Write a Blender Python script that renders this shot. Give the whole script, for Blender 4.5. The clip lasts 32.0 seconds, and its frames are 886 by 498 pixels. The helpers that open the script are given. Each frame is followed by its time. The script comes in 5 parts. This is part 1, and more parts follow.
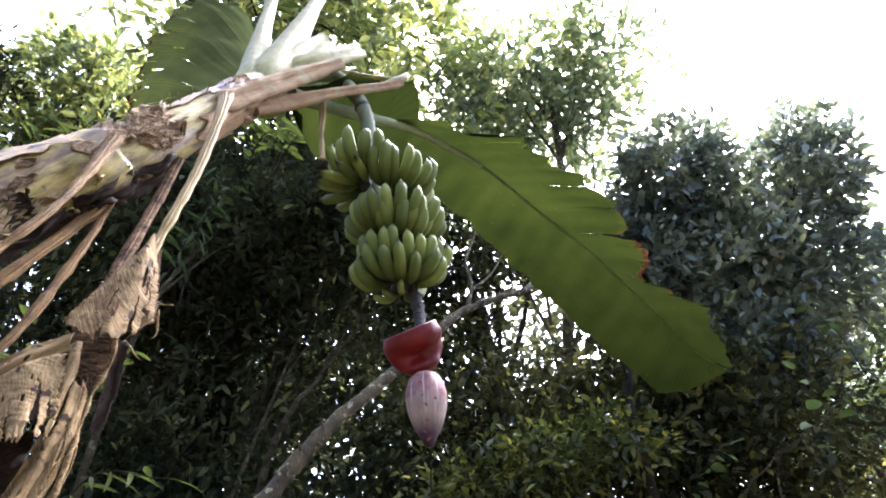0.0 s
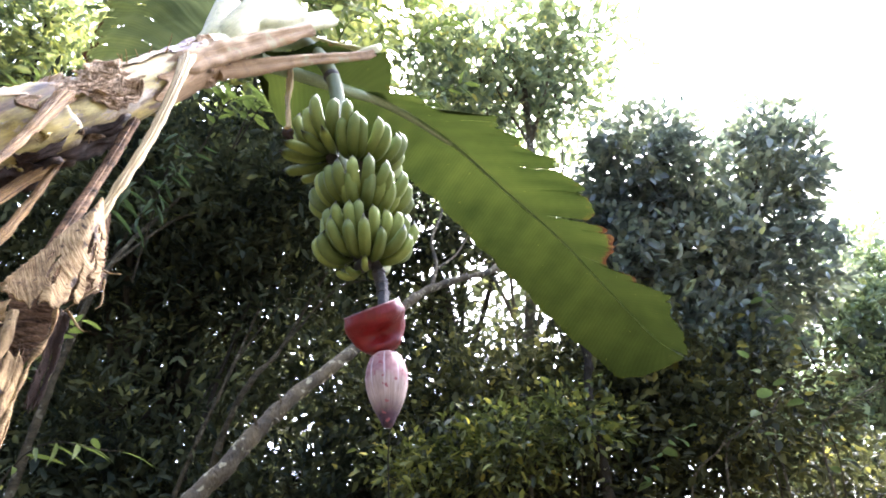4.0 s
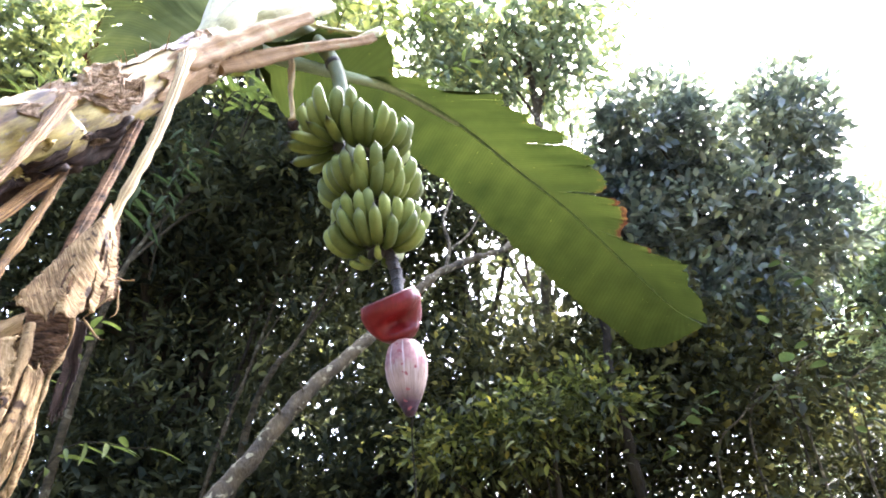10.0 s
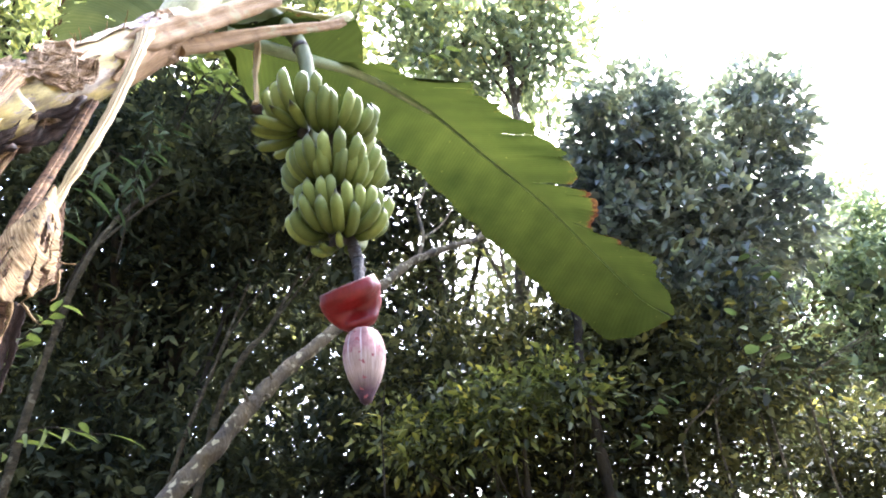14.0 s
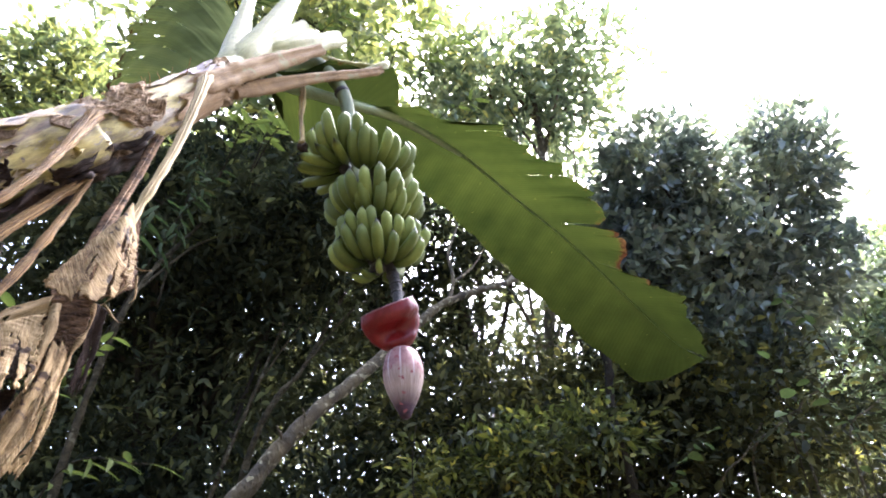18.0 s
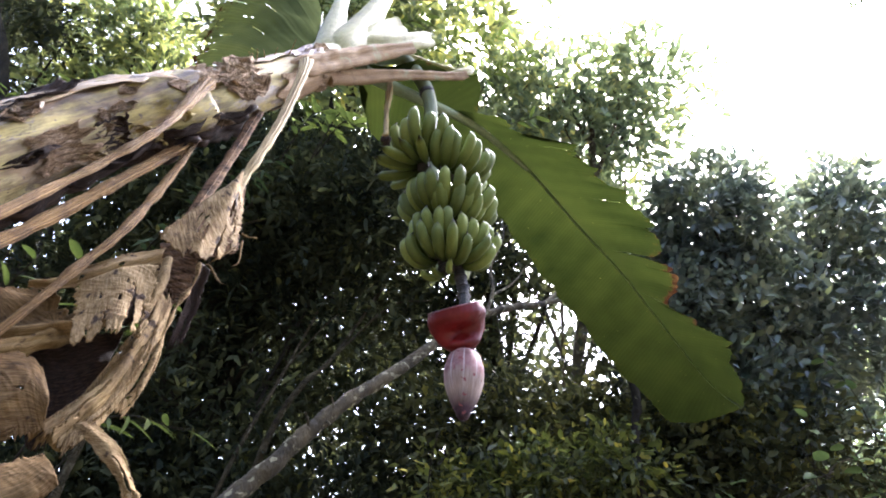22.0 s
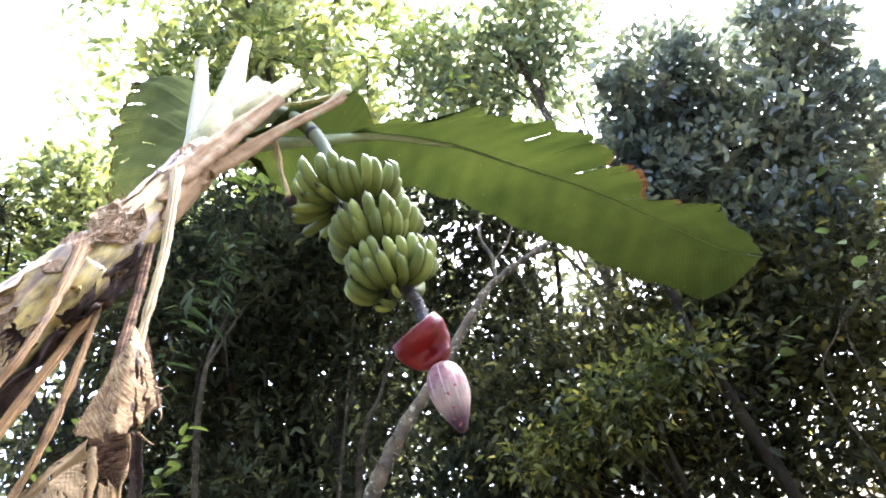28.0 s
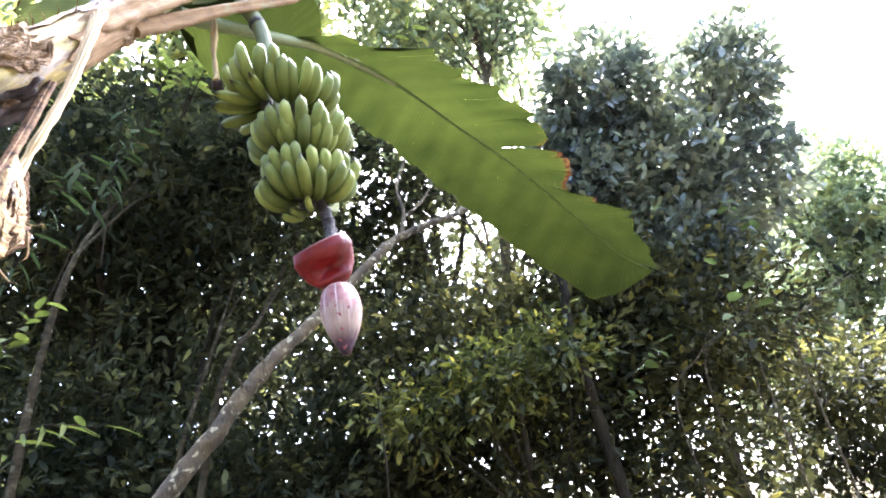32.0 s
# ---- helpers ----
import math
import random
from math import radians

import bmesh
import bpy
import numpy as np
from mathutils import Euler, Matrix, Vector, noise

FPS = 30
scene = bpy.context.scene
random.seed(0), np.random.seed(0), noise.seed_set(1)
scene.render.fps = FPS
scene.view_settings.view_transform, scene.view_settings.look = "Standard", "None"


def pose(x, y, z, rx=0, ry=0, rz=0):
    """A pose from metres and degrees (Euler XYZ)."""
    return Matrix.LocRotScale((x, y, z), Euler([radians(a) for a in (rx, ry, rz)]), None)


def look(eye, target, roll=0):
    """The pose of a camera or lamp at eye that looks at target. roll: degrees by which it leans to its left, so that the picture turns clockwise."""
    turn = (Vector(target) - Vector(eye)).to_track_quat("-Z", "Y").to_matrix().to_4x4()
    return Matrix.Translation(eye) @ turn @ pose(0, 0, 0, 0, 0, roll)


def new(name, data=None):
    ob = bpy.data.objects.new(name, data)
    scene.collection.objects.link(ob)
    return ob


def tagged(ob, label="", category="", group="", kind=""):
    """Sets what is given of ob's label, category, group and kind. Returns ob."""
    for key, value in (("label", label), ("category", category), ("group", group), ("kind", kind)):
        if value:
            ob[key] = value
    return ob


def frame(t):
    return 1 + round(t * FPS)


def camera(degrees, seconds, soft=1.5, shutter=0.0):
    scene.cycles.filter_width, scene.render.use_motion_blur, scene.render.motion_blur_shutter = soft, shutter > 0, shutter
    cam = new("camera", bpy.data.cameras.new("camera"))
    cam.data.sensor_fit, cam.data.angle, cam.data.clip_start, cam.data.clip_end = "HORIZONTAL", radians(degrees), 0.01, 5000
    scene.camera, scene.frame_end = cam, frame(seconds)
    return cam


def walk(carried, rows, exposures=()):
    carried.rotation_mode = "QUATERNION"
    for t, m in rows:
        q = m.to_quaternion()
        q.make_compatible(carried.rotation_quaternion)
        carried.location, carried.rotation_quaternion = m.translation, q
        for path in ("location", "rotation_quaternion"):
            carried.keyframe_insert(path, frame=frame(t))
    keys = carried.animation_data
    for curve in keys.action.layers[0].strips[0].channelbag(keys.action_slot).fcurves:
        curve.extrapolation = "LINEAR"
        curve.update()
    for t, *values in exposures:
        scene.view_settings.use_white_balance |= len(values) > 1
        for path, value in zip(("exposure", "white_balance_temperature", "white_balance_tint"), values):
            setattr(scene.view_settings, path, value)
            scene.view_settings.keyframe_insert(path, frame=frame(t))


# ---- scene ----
cam = camera(68.75, 32.0, soft=1.9)
PATH = [
    (0, (-0.0407, 0.0495, 1.5221), (0.0111, 1.7372, 2.5941), -0.48),
    (0.5, (-0.0251, 0.0622, 1.5243), (0.0665, 1.7671, 2.5660), -1.34),
    (1, (-0.0163, 0.0687, 1.5166), (0.0852, 1.7853, 2.5379), -1.71),
    (1.5, (-0.0100, 0.0685, 1.5208), (0.1453, 1.7788, 2.5458), -1.58),
    (2, (0.0124, 0.0828, 1.5264), (0.1932, 1.8138, 2.5118), -3.32),
    (2.5, (0.0011, 0.0777, 1.5324), (0.1846, 1.7945, 2.5418), -2.40),
    (4.5, (-0.0561, 0.0845, 1.5419), (0.0855, 1.8011, 2.5583), 0.59),
    (5, (-0.0675, 0.0860, 1.5427), (0.0400, 1.8091, 2.5524), 0.43),
    (5.5, (-0.0677, 0.0817, 1.5483), (0.0257, 1.8024, 2.5634), -0.23),
    (6, (-0.0790, 0.0894, 1.5443), (-0.0264, 1.8279, 2.5317), -0.21),
    (6.5, (-0.0777, 0.0834, 1.5443), (-0.0451, 1.8239, 2.5290), -1.66),
    (7, (-0.0744, 0.0904, 1.5492), (-0.0381, 1.8438, 2.5106), -2.40),
    (7.5, (-0.0641, 0.0884, 1.5480), (-0.0184, 1.8445, 2.5040), -2.53),
    (8, (-0.0424, 0.0942, 1.5488), (0.0415, 1.8512, 2.5006), -3.55),
    (8.5, (-0.0458, 0.1009, 1.5454), (0.0594, 1.8564, 2.4980), -2.65),
    (9, (-0.0516, 0.1022, 1.5495), (0.0574, 1.8588, 2.4995), -2.16),
    (9.5, (-0.0506, 0.0931, 1.5534), (0.0661, 1.8404, 2.5193), -2.37),
    (10, (-0.0412, 0.0874, 1.5605), (0.0807, 1.8376, 2.5207), -2.53),
    (10.5, (-0.0342, 0.0882, 1.5672), (0.0844, 1.8405, 2.5239), -2.59),
    (11, (-0.0475, 0.0697, 1.5709), (0.0554, 1.8023, 2.5647), -1.39),
    (11.5, (-0.0413, 0.0807, 1.5632), (0.0635, 1.8254, 2.5352), -1.69),
    (12, (-0.0104, 0.0781, 1.5659), (0.1334, 1.8191, 2.5396), -3.36),
    (12.5, (0.0050, 0.0756, 1.5722), (0.1813, 1.8188, 2.5365), -3.43),
    (13, (0.0069, 0.0828, 1.5705), (0.2022, 1.8339, 2.5168), -3.20),
    (13.5, (0.0089, 0.0796, 1.5622), (0.2093, 1.8333, 2.5024), -2.93),
    (14, (0.0020, 0.0882, 1.5610), (0.1874, 1.8507, 2.4880), -2.54),
    (14.5, (-0.0085, 0.0868, 1.5602), (0.1474, 1.8485, 2.4942), -1.77),
    (15, (-0.0343, 0.0950, 1.5382), (0.1197, 1.8599, 2.4664), 0.71),
    (15.5, (-0.0390, 0.1073, 1.5346), (0.1446, 1.8513, 2.4962), 1.23),
    (17.5, (-0.0165, 0.0929, 1.4832), (0.1482, 1.8311, 2.4587), -1.54),
    (18, (-0.0228, 0.0492, 1.4618), (0.0770, 1.7363, 2.5314), -1.31),
    (18.5, (-0.0259, 0.0548, 1.4511), (0.0647, 1.7598, 2.4925), -0.48),
    (19, (-0.0377, 0.0432, 1.4584), (0.0781, 1.7114, 2.5555), 0.03),
    (19.5, (-0.0413, 0.0353, 1.4654), (0.0818, 1.6959, 2.5732), -0.37),
    (20, (-0.0450, 0.0407, 1.4684), (0.1156, 1.7028, 2.5692), 2.93),
    (20.5, (-0.0656, 0.0364, 1.4717), (0.1346, 1.6525, 2.6327), 6.53),
    (21, (-0.1125, 0.0428, 1.4493), (-0.0249, 1.6732, 2.6044), 10.26),
    (21.5, (-0.1429, 0.0534, 1.4426), (-0.1208, 1.6992, 2.5787), 11.53),
    (22, (-0.1326, 0.0592, 1.4377), (-0.1270, 1.7339, 2.5310), 8.24),
    (22.5, (-0.1003, 0.0678, 1.4473), (-0.0781, 1.7676, 2.5009), 5.11),
    (23, (-0.0654, 0.0631, 1.4618), (-0.0436, 1.7644, 2.5129), 2.20),
    (23.5, (-0.0467, 0.0744, 1.4601), (-0.0556, 1.8049, 2.4627), 0.08),
    (24, (-0.0143, 0.0679, 1.4771), (-0.0431, 1.7987, 2.4787), -3.06),
    (24.5, (0.0254, 0.0685, 1.4845), (0.0127, 1.8111, 2.4659), -6.22),
    (25, (0.0417, 0.0832, 1.4792), (0.0259, 1.8453, 2.4251), -8.60),
    (25.5, (0.0351, 0.0811, 1.4880), (0.0121, 1.8399, 2.4398), -8.91),
    (27.5, (0.0871, 0.0352, 1.5081), (0.0032, 1.7528, 2.5291), -18.22),
    (28, (0.0902, 0.0232, 1.5042), (0.0404, 1.7304, 2.5449), -17.60),
    (28.5, (0.0848, 0.0455, 1.4847), (0.0424, 1.7799, 2.4797), -16.11),
    (29, (0.0669, 0.0432, 1.4934), (0.0731, 1.7788, 2.4872), -13.52),
    (29.5, (0.0721, 0.0355, 1.4804), (0.1126, 1.7633, 2.4870), -12.37),
    (30, (0.0711, 0.0442, 1.4719), (0.1266, 1.7803, 2.4633), -11.85),
    (30.5, (0.0616, 0.0568, 1.4693), (0.0969, 1.8133, 2.4250), -10.54),
    (31, (0.0518, 0.0477, 1.4739), (0.1137, 1.7928, 2.4490), -9.45),
    (31.5, (0.0618, 0.0526, 1.4687), (0.1742, 1.8095, 2.4175), -9.56),
    (32, (0.0442, 0.0873, 1.4625), (0.2606, 1.8658, 2.3513), -7.92),
]
walk(cam, [(t, look(eye, target, roll)) for t, eye, target, roll in PATH], [(0, 3.45, 5600, 15), (1.5, 3.8, 5600, 15), (6, 4.19, 5600, 15), (9, 4.36, 5600, 15), (12, 4.41, 5600, 15), (15, 4.41, 5600, 15), (18, 3.77, 5600, 15), (19.5, 3.44, 5600, 15), (21, 2.82, 5600, 15), (22, 3.45, 5600, 15), (23.5, 4.16, 5600, 15), (25, 4.41, 5600, 15), (28, 4.26, 5600, 15), (30, 4.41, 5600, 15), (32, 4.58, 5600, 15)])

# ---- light ----
world = bpy.data.worlds.new("sky")
scene.world = world
world.use_nodes = True
_n, _l = world.node_tree.nodes, world.node_tree.links
_sky = _n.new("ShaderNodeTexSky")
_sky.sky_type, _sky.sun_disc = "NISHITA", False
_sky.sun_elevation, _sky.sun_rotation = radians(58), radians(25)
_sky.air_density, _sky.dust_density, _sky.ozone_density = 1.0, 7.0, 0.4
_l.new(_sky.outputs[0], _n["Background"].inputs[0])
_n["Background"].inputs[1].default_value = 0.14
sun = new("sun", bpy.data.lights.new("sun", "SUN"))
sun.data.energy, sun.data.angle, sun.data.color = 3.2, radians(22), (1.0, 0.98, 0.95)
_dir = Vector((math.sin(radians(25)) * math.cos(radians(58)), math.cos(radians(25)) * math.cos(radians(58)), math.sin(radians(58))))
sun.matrix_world = look(_dir * 60, (0, 0, 0))


# ---- materials ----
def ramp(nt, fac, stops):
    r = nt.nodes.new("ShaderNodeValToRGB")
    while len(r.color_ramp.elements) < len(stops):
        r.color_ramp.elements.new(0.5)
    for e, (p, c) in zip(r.color_ramp.elements, stops):
        e.position, e.color = p, (*c, 1)
    nt.links.new(fac, r.inputs[0])
    return r.outputs[0]


def mixc(nt, fac, a, b, mode="MIX"):
    m = nt.nodes.new("ShaderNodeMix")
    m.data_type, m.blend_type = "RGBA", mode
    for sock, v in ((m.inputs[0], fac), (m.inputs[6], a), (m.inputs[7], b)):
        if isinstance(v, bpy.types.NodeSocket):
            nt.links.new(v, sock)
        else:
            sock.default_value = v if isinstance(v, (int, float)) else (*v, 1)
    return m.outputs[2]


def tex(nt, scale, detail=3, rough=0.55, stretch=(1, 1, 1), coord="Object"):
    tc, mp = nt.nodes.new("ShaderNodeTexCoord"), nt.nodes.new("ShaderNodeMapping")
    mp.inputs["Scale"].default_value = stretch
    nt.links.new(tc.outputs[coord], mp.inputs[0])
    t = nt.nodes.new("ShaderNodeTexNoise")
    t.inputs["Scale"].default_value, t.inputs["Detail"].default_value, t.inputs["Roughness"].default_value = scale, detail, rough
    nt.links.new(mp.outputs[0], t.inputs[0])
    return t.outputs[0]


def start(name):
    m = bpy.data.materials.new(name)
    m.use_nodes = True
    return m, m.node_tree, m.node_tree.nodes["Principled BSDF"]


def bump(nt, bsdf, height, strength=0.4, dist=0.01):
    b = nt.nodes.new("ShaderNodeBump")
    b.inputs["Strength"].default_value, b.inputs["Distance"].default_value = strength, dist
    nt.links.new(height, b.inputs["Height"])
    nt.links.new(b.outputs[0], bsdf.inputs["Normal"])


def thin(nt, bsdf, col, amount):
    """Lets light through a leaf or husk."""
    tr, mx = nt.nodes.new("ShaderNodeBsdfTranslucent"), nt.nodes.new("ShaderNodeMixShader")
    nt.links.new(col, tr.inputs[0])
    mx.inputs[0].default_value = amount
    nt.links.new(bsdf.outputs[0], mx.inputs[1])
    nt.links.new(tr.outputs[0], mx.inputs[2])
    nt.links.new(mx.outputs[0], nt.nodes["Material Output"].inputs[0])


def plain(name, stops, scale, rough=0.6, fine=60, bumpy=0.3, stretch=(1, 1, 1), through_light=0.0, spots=None, dist=0.01):
    m, nt, b = start(name)
    col = ramp(nt, tex(nt, scale, 4, 0.6, stretch), stops)
    grain = tex(nt, fine, 4, 0.6, stretch)
    col = mixc(nt, 0.35, col, ramp(nt, grain, [(0.3, (0.35, 0.35, 0.35)), (0.7, (1, 1, 1))]), "MULTIPLY")
    if spots:
        s = ramp(nt, tex(nt, spots[0], 2, 0.5), [(spots[1], (0, 0, 0)), (spots[1] + 0.06, (1, 1, 1))])
        col = mixc(nt, s, col, spots[2])
    nt.links.new(col, b.inputs["Base Color"])
    b.inputs["Roughness"].default_value = rough
    bump(nt, b, grain, bumpy, dist)
    if through_light:
        thin(nt, b, col, through_light)
    return m


def fibrous(name, stops, rough=0.65, streak=(2.5, 26, 1), scale=3.0, bumpy=0.5, through_light=0.0, spots=None, dist=0.004, blotch=0.5, thread=0.75):
    """Streaked along the stalk, with blotches over it."""
    m, nt, b = start(name)
    fine = tex(nt, scale, 5, 0.65, streak, "UV")
    col = ramp(nt, fine, stops)
    threads = tex(nt, scale * 3.4, 5, 0.72, streak, "UV")
    col = mixc(nt, thread, col, ramp(nt, threads, [(0.36, (0.3, 0.27, 0.24)), (0.47, (0.85, 0.84, 0.82)), (0.56, (1.05, 1.05, 1.05)), (0.68, (1.4, 1.38, 1.3))]), "MULTIPLY")
    wide = tex(nt, 22, 5, 0.7)
    col = mixc(nt, blotch, col, ramp(nt, wide, [(0.34, (0.25, 0.21, 0.18)), (0.47, (0.85, 0.82, 0.78)), (0.6, (1.1, 1.1, 1.05)), (0.75, (1.35, 1.3, 1.2))]), "MULTIPLY")
    if spots:
        k = ramp(nt, tex(nt, spots[0], 3, 0.6), [(spots[1], (0, 0, 0)), (spots[1] + 0.05, (1, 1, 1))])
        col = mixc(nt, k, col, spots[2])
    nt.links.new(col, b.inputs["Base Color"])
    b.inputs["Roughness"].default_value = rough
    b.inputs["Specular IOR Level"].default_value = 0.12
    both = nt.nodes.new("ShaderNodeMath")
    both.operation = "ADD"
    nt.links.new(fine, both.inputs[0])
    nt.links.new(threads, both.inputs[1])
    bump(nt, b, both.outputs[0], bumpy, dist)
    if through_light:
        thin(nt, b, col, through_light)
    return m


def stem_material(name, young_top):
    """Pseudostem: olive and cream skin with violet-brown streaks along it; the youngest sheaths are cream."""
    m, nt, b = start(name)

    def skin(scale, detail=4, rough=0.6, stretch=(1, 1, 1)):
        tc, mp = nt.nodes.new("ShaderNodeTexCoord"), nt.nodes.new("ShaderNodeMapping")
        mp.vector_type = "TEXTURE"
        mp.inputs["Rotation"].default_value = Vector((0, 0, 1)).rotation_difference(Vector((0.286, 0.469, 0.836))).to_euler()
        mp.inputs["Scale"].default_value = [1 / q for q in stretch]
        nt.links.new(tc.outputs["Object"], mp.inputs[0])
        t = nt.nodes.new("ShaderNodeTexNoise")
        t.inputs["Scale"].default_value, t.inputs["Detail"].default_value, t.inputs["Roughness"].default_value = scale, detail, rough
        nt.links.new(mp.outputs[0], t.inputs[0])
        return t.outputs[0]
    col = ramp(nt, skin(9, 4, 0.55, (1, 1, 0.22)), [(0.32, (0.16, 0.118, 0.03)), (0.46, (0.27, 0.208, 0.056)), (0.58, (0.37, 0.295, 0.098)), (0.70, (0.49, 0.41, 0.2))])
    stain = ramp(nt, skin(15, 5, 0.62, (1, 1, 0.14)), [(0.50, (0, 0, 0)), (0.60, (0.85, 0.85, 0.85))])
    col = mixc(nt, stain, col, ramp(nt, skin(24, 3, 0.6, (1, 1, 0.5)), [(0.3, (0.058, 0.033, 0.02)), (0.7, (0.17, 0.102, 0.058))]))
    flake = ramp(nt, skin(24, 5, 0.7, (1, 1, 0.3)), [(0.565, (0, 0, 0)), (0.585, (1, 1, 1))])
    col = mixc(nt, flake, col, ramp(nt, skin(60, 3), [(0.3, (0.17, 0.13, 0.085)), (0.7, (0.31, 0.25, 0.17))]))
    black = ramp(nt, skin(24, 5, 0.7, (1, 1, 0.22)), [(0.60, (0, 0, 0)), (0.66, (1, 1, 1))])
    col = mixc(nt, black, col, (0.1, 0.066, 0.042))
    if young_top:
        uv, sep = nt.nodes.new("ShaderNodeUVMap"), nt.nodes.new("ShaderNodeSeparateXYZ")
        nt.links.new(uv.outputs[0], sep.inputs[0])
        wob = nt.nodes.new("ShaderNodeMath")
        wob.operation, wob.inputs[1].default_value = "MULTIPLY_ADD", 0.22
        nt.links.new(skin(7, 4, 0.7, (1, 1, 0.4)), wob.inputs[0])
        nt.links.new(sep.outputs[0], wob.inputs[2])
        young = ramp(nt, wob.outputs[0], [(0.94, (0, 0, 0)), (1.0, (1, 1, 1))])
        col = mixc(nt, young, col, ramp(nt, skin(20, 3, 0.6, (1, 1, 0.2)), [(0.3, (0.36, 0.35, 0.17)), (0.7, (0.48, 0.46, 0.28))]))
    specks = ramp(nt, skin(75, 2), [(0.66, (0, 0, 0)), (0.70, (1, 1, 1))])
    col = mixc(nt, specks, col, (0.12, 0.085, 0.055))
    fine = skin(70, 5, 0.7, (1, 1, 0.15))
    col = mixc(nt, 0.8, col, ramp(nt, fine, [(0.34, (0.35, 0.31, 0.27)), (0.48, (0.9, 0.89, 0.87)), (0.66, (1.3, 1.28, 1.2))]), "MULTIPLY")
    rough_patch = ramp(nt, skin(32, 6, 0.75, (1, 1, 0.35)), [(0.36, (0.35, 0.3, 0.26)), (0.5, (1, 1, 1)), (0.68, (1.35, 1.3, 1.2))])
    col = mixc(nt, 0.7, col, rough_patch, "MULTIPLY")
    nt.links.new(col, b.inputs["Base Color"])
    b.inputs["Roughness"].default_value = 0.5
    b.inputs["Specular IOR Level"].default_value = 0.22
    bump(nt, b, fine, 0.45, 0.005)
    return m


def foliage(name, dark, light, old, rough=0.45, let=0.35, gloss=0.5, low=0.55):
    """Leaves of a tree: each leaf has its own tone."""
    m, nt, b = start(name)
    g = nt.nodes.new("ShaderNodeNewGeometry")
    col = ramp(nt, g.outputs["Random Per Island"], [(0.0, dark), (0.55, tuple((a + c) / 2 for a, c in zip(dark, light))), (0.93, light), (0.985, old)])
    # Noise patches and tufts put sunlit and shaded clumps into the leaf colour.
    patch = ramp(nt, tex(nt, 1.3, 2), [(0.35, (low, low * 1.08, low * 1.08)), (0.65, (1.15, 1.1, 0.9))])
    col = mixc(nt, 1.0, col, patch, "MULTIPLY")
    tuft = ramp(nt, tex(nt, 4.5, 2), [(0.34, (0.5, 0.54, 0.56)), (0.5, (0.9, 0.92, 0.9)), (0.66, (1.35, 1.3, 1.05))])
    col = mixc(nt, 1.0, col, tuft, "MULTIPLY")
    nt.links.new(col, b.inputs["Base Color"])
    b.inputs["Roughness"].default_value = rough
    b.inputs["Specular IOR Level"].default_value = gloss
    thin(nt, b, mixc(nt, 1.0, col, (1.1, 1.12, 0.88), "MULTIPLY"), let)
    return m


def blade_material(name, c_dark, c_light, c_rib, veins=95.0, let=0.5):
    """Banana blade: fine side veins across it, browned torn edges (attribute 'burn')."""
    m, nt, b = start(name)
    uv = nt.nodes.new("ShaderNodeUVMap")
    mp = nt.nodes.new("ShaderNodeMapping")
    mp.inputs["Rotation"].default_value = (0, 0, radians(-3))
    nt.links.new(uv.outputs[0], mp.inputs[0])
    wv = nt.nodes.new("ShaderNodeTexWave")
    wv.inputs["Scale"].default_value, wv.inputs["Distortion"].default_value, wv.inputs["Detail"].default_value = veins / 6.3, 0.8, 2
    nt.links.new(mp.outputs[0], wv.inputs[0])
    col = ramp(nt, tex(nt, 3.0, 4, 0.6), [(0.3, c_dark), (0.7, c_light)])
    col = mixc(nt, 0.3, col, ramp(nt, wv.outputs[1], [(0.2, (0.6, 0.68, 0.5)), (0.8, (1.1, 1.1, 1.0))]), "MULTIPLY")
    band = nt.nodes.new("ShaderNodeTexWave")
    band.inputs["Scale"].default_value, band.inputs["Distortion"].default_value, band.inputs["Detail"].default_value = veins / 50, 3.0, 3
    nt.links.new(mp.outputs[0], band.inputs[0])
    col = mixc(nt, 0.35, col, ramp(nt, band.outputs[1], [(0.1, (0.72, 0.76, 0.7)), (0.9, (1.12, 1.1, 1.0))]), "MULTIPLY")
    specks = ramp(nt, tex(nt, 55, 1, 0.4), [(0.78, (0, 0, 0)), (0.82, (1, 1, 1))])
    col = mixc(nt, specks, col, (0.1, 0.09, 0.03))
    at = nt.nodes.new("ShaderNodeAttribute")
    at.attribute_name = "burn"
    ragged = nt.nodes.new("ShaderNodeMath")
    ragged.operation = "MULTIPLY_ADD"
    nt.links.new(tex(nt, 28, 3, 0.7), ragged.inputs[0])
    ragged.inputs[1].default_value = 1.2
    nt.links.new(at.outputs["Fac"], ragged.inputs[2])
    rim = ramp(nt, ragged.outputs[0], [(0.9, (0, 0, 0)), (0.98, (0.6, 0.6, 0.6))])
    col = mixc(nt, rim, col, (0.06, 0.046, 0.014))
    burn = ramp(nt, ragged.outputs[0], [(0.99, (0, 0, 0)), (1.2, (1, 1, 1))])
    tone = ramp(nt, tex(nt, 40, 3), [(0.35, (0.010, 0.005, 0.004)), (0.52, (0.024, 0.008, 0.006)), (0.7, (0.055, 0.032, 0.02))])
    col = mixc(nt, burn, col, tone)
    nt.links.new(col, b.inputs["Base Color"])
    b.inputs["Roughness"].default_value = 0.55
    b.inputs["Specular IOR Level"].default_value = 0.0
    bump(nt, b, wv.outputs[1], 0.12, 0.003)
    thin(nt, b, mixc(nt, 1.0, col, (1.08, 1.06, 0.6), "MULTIPLY"), let)
    return m


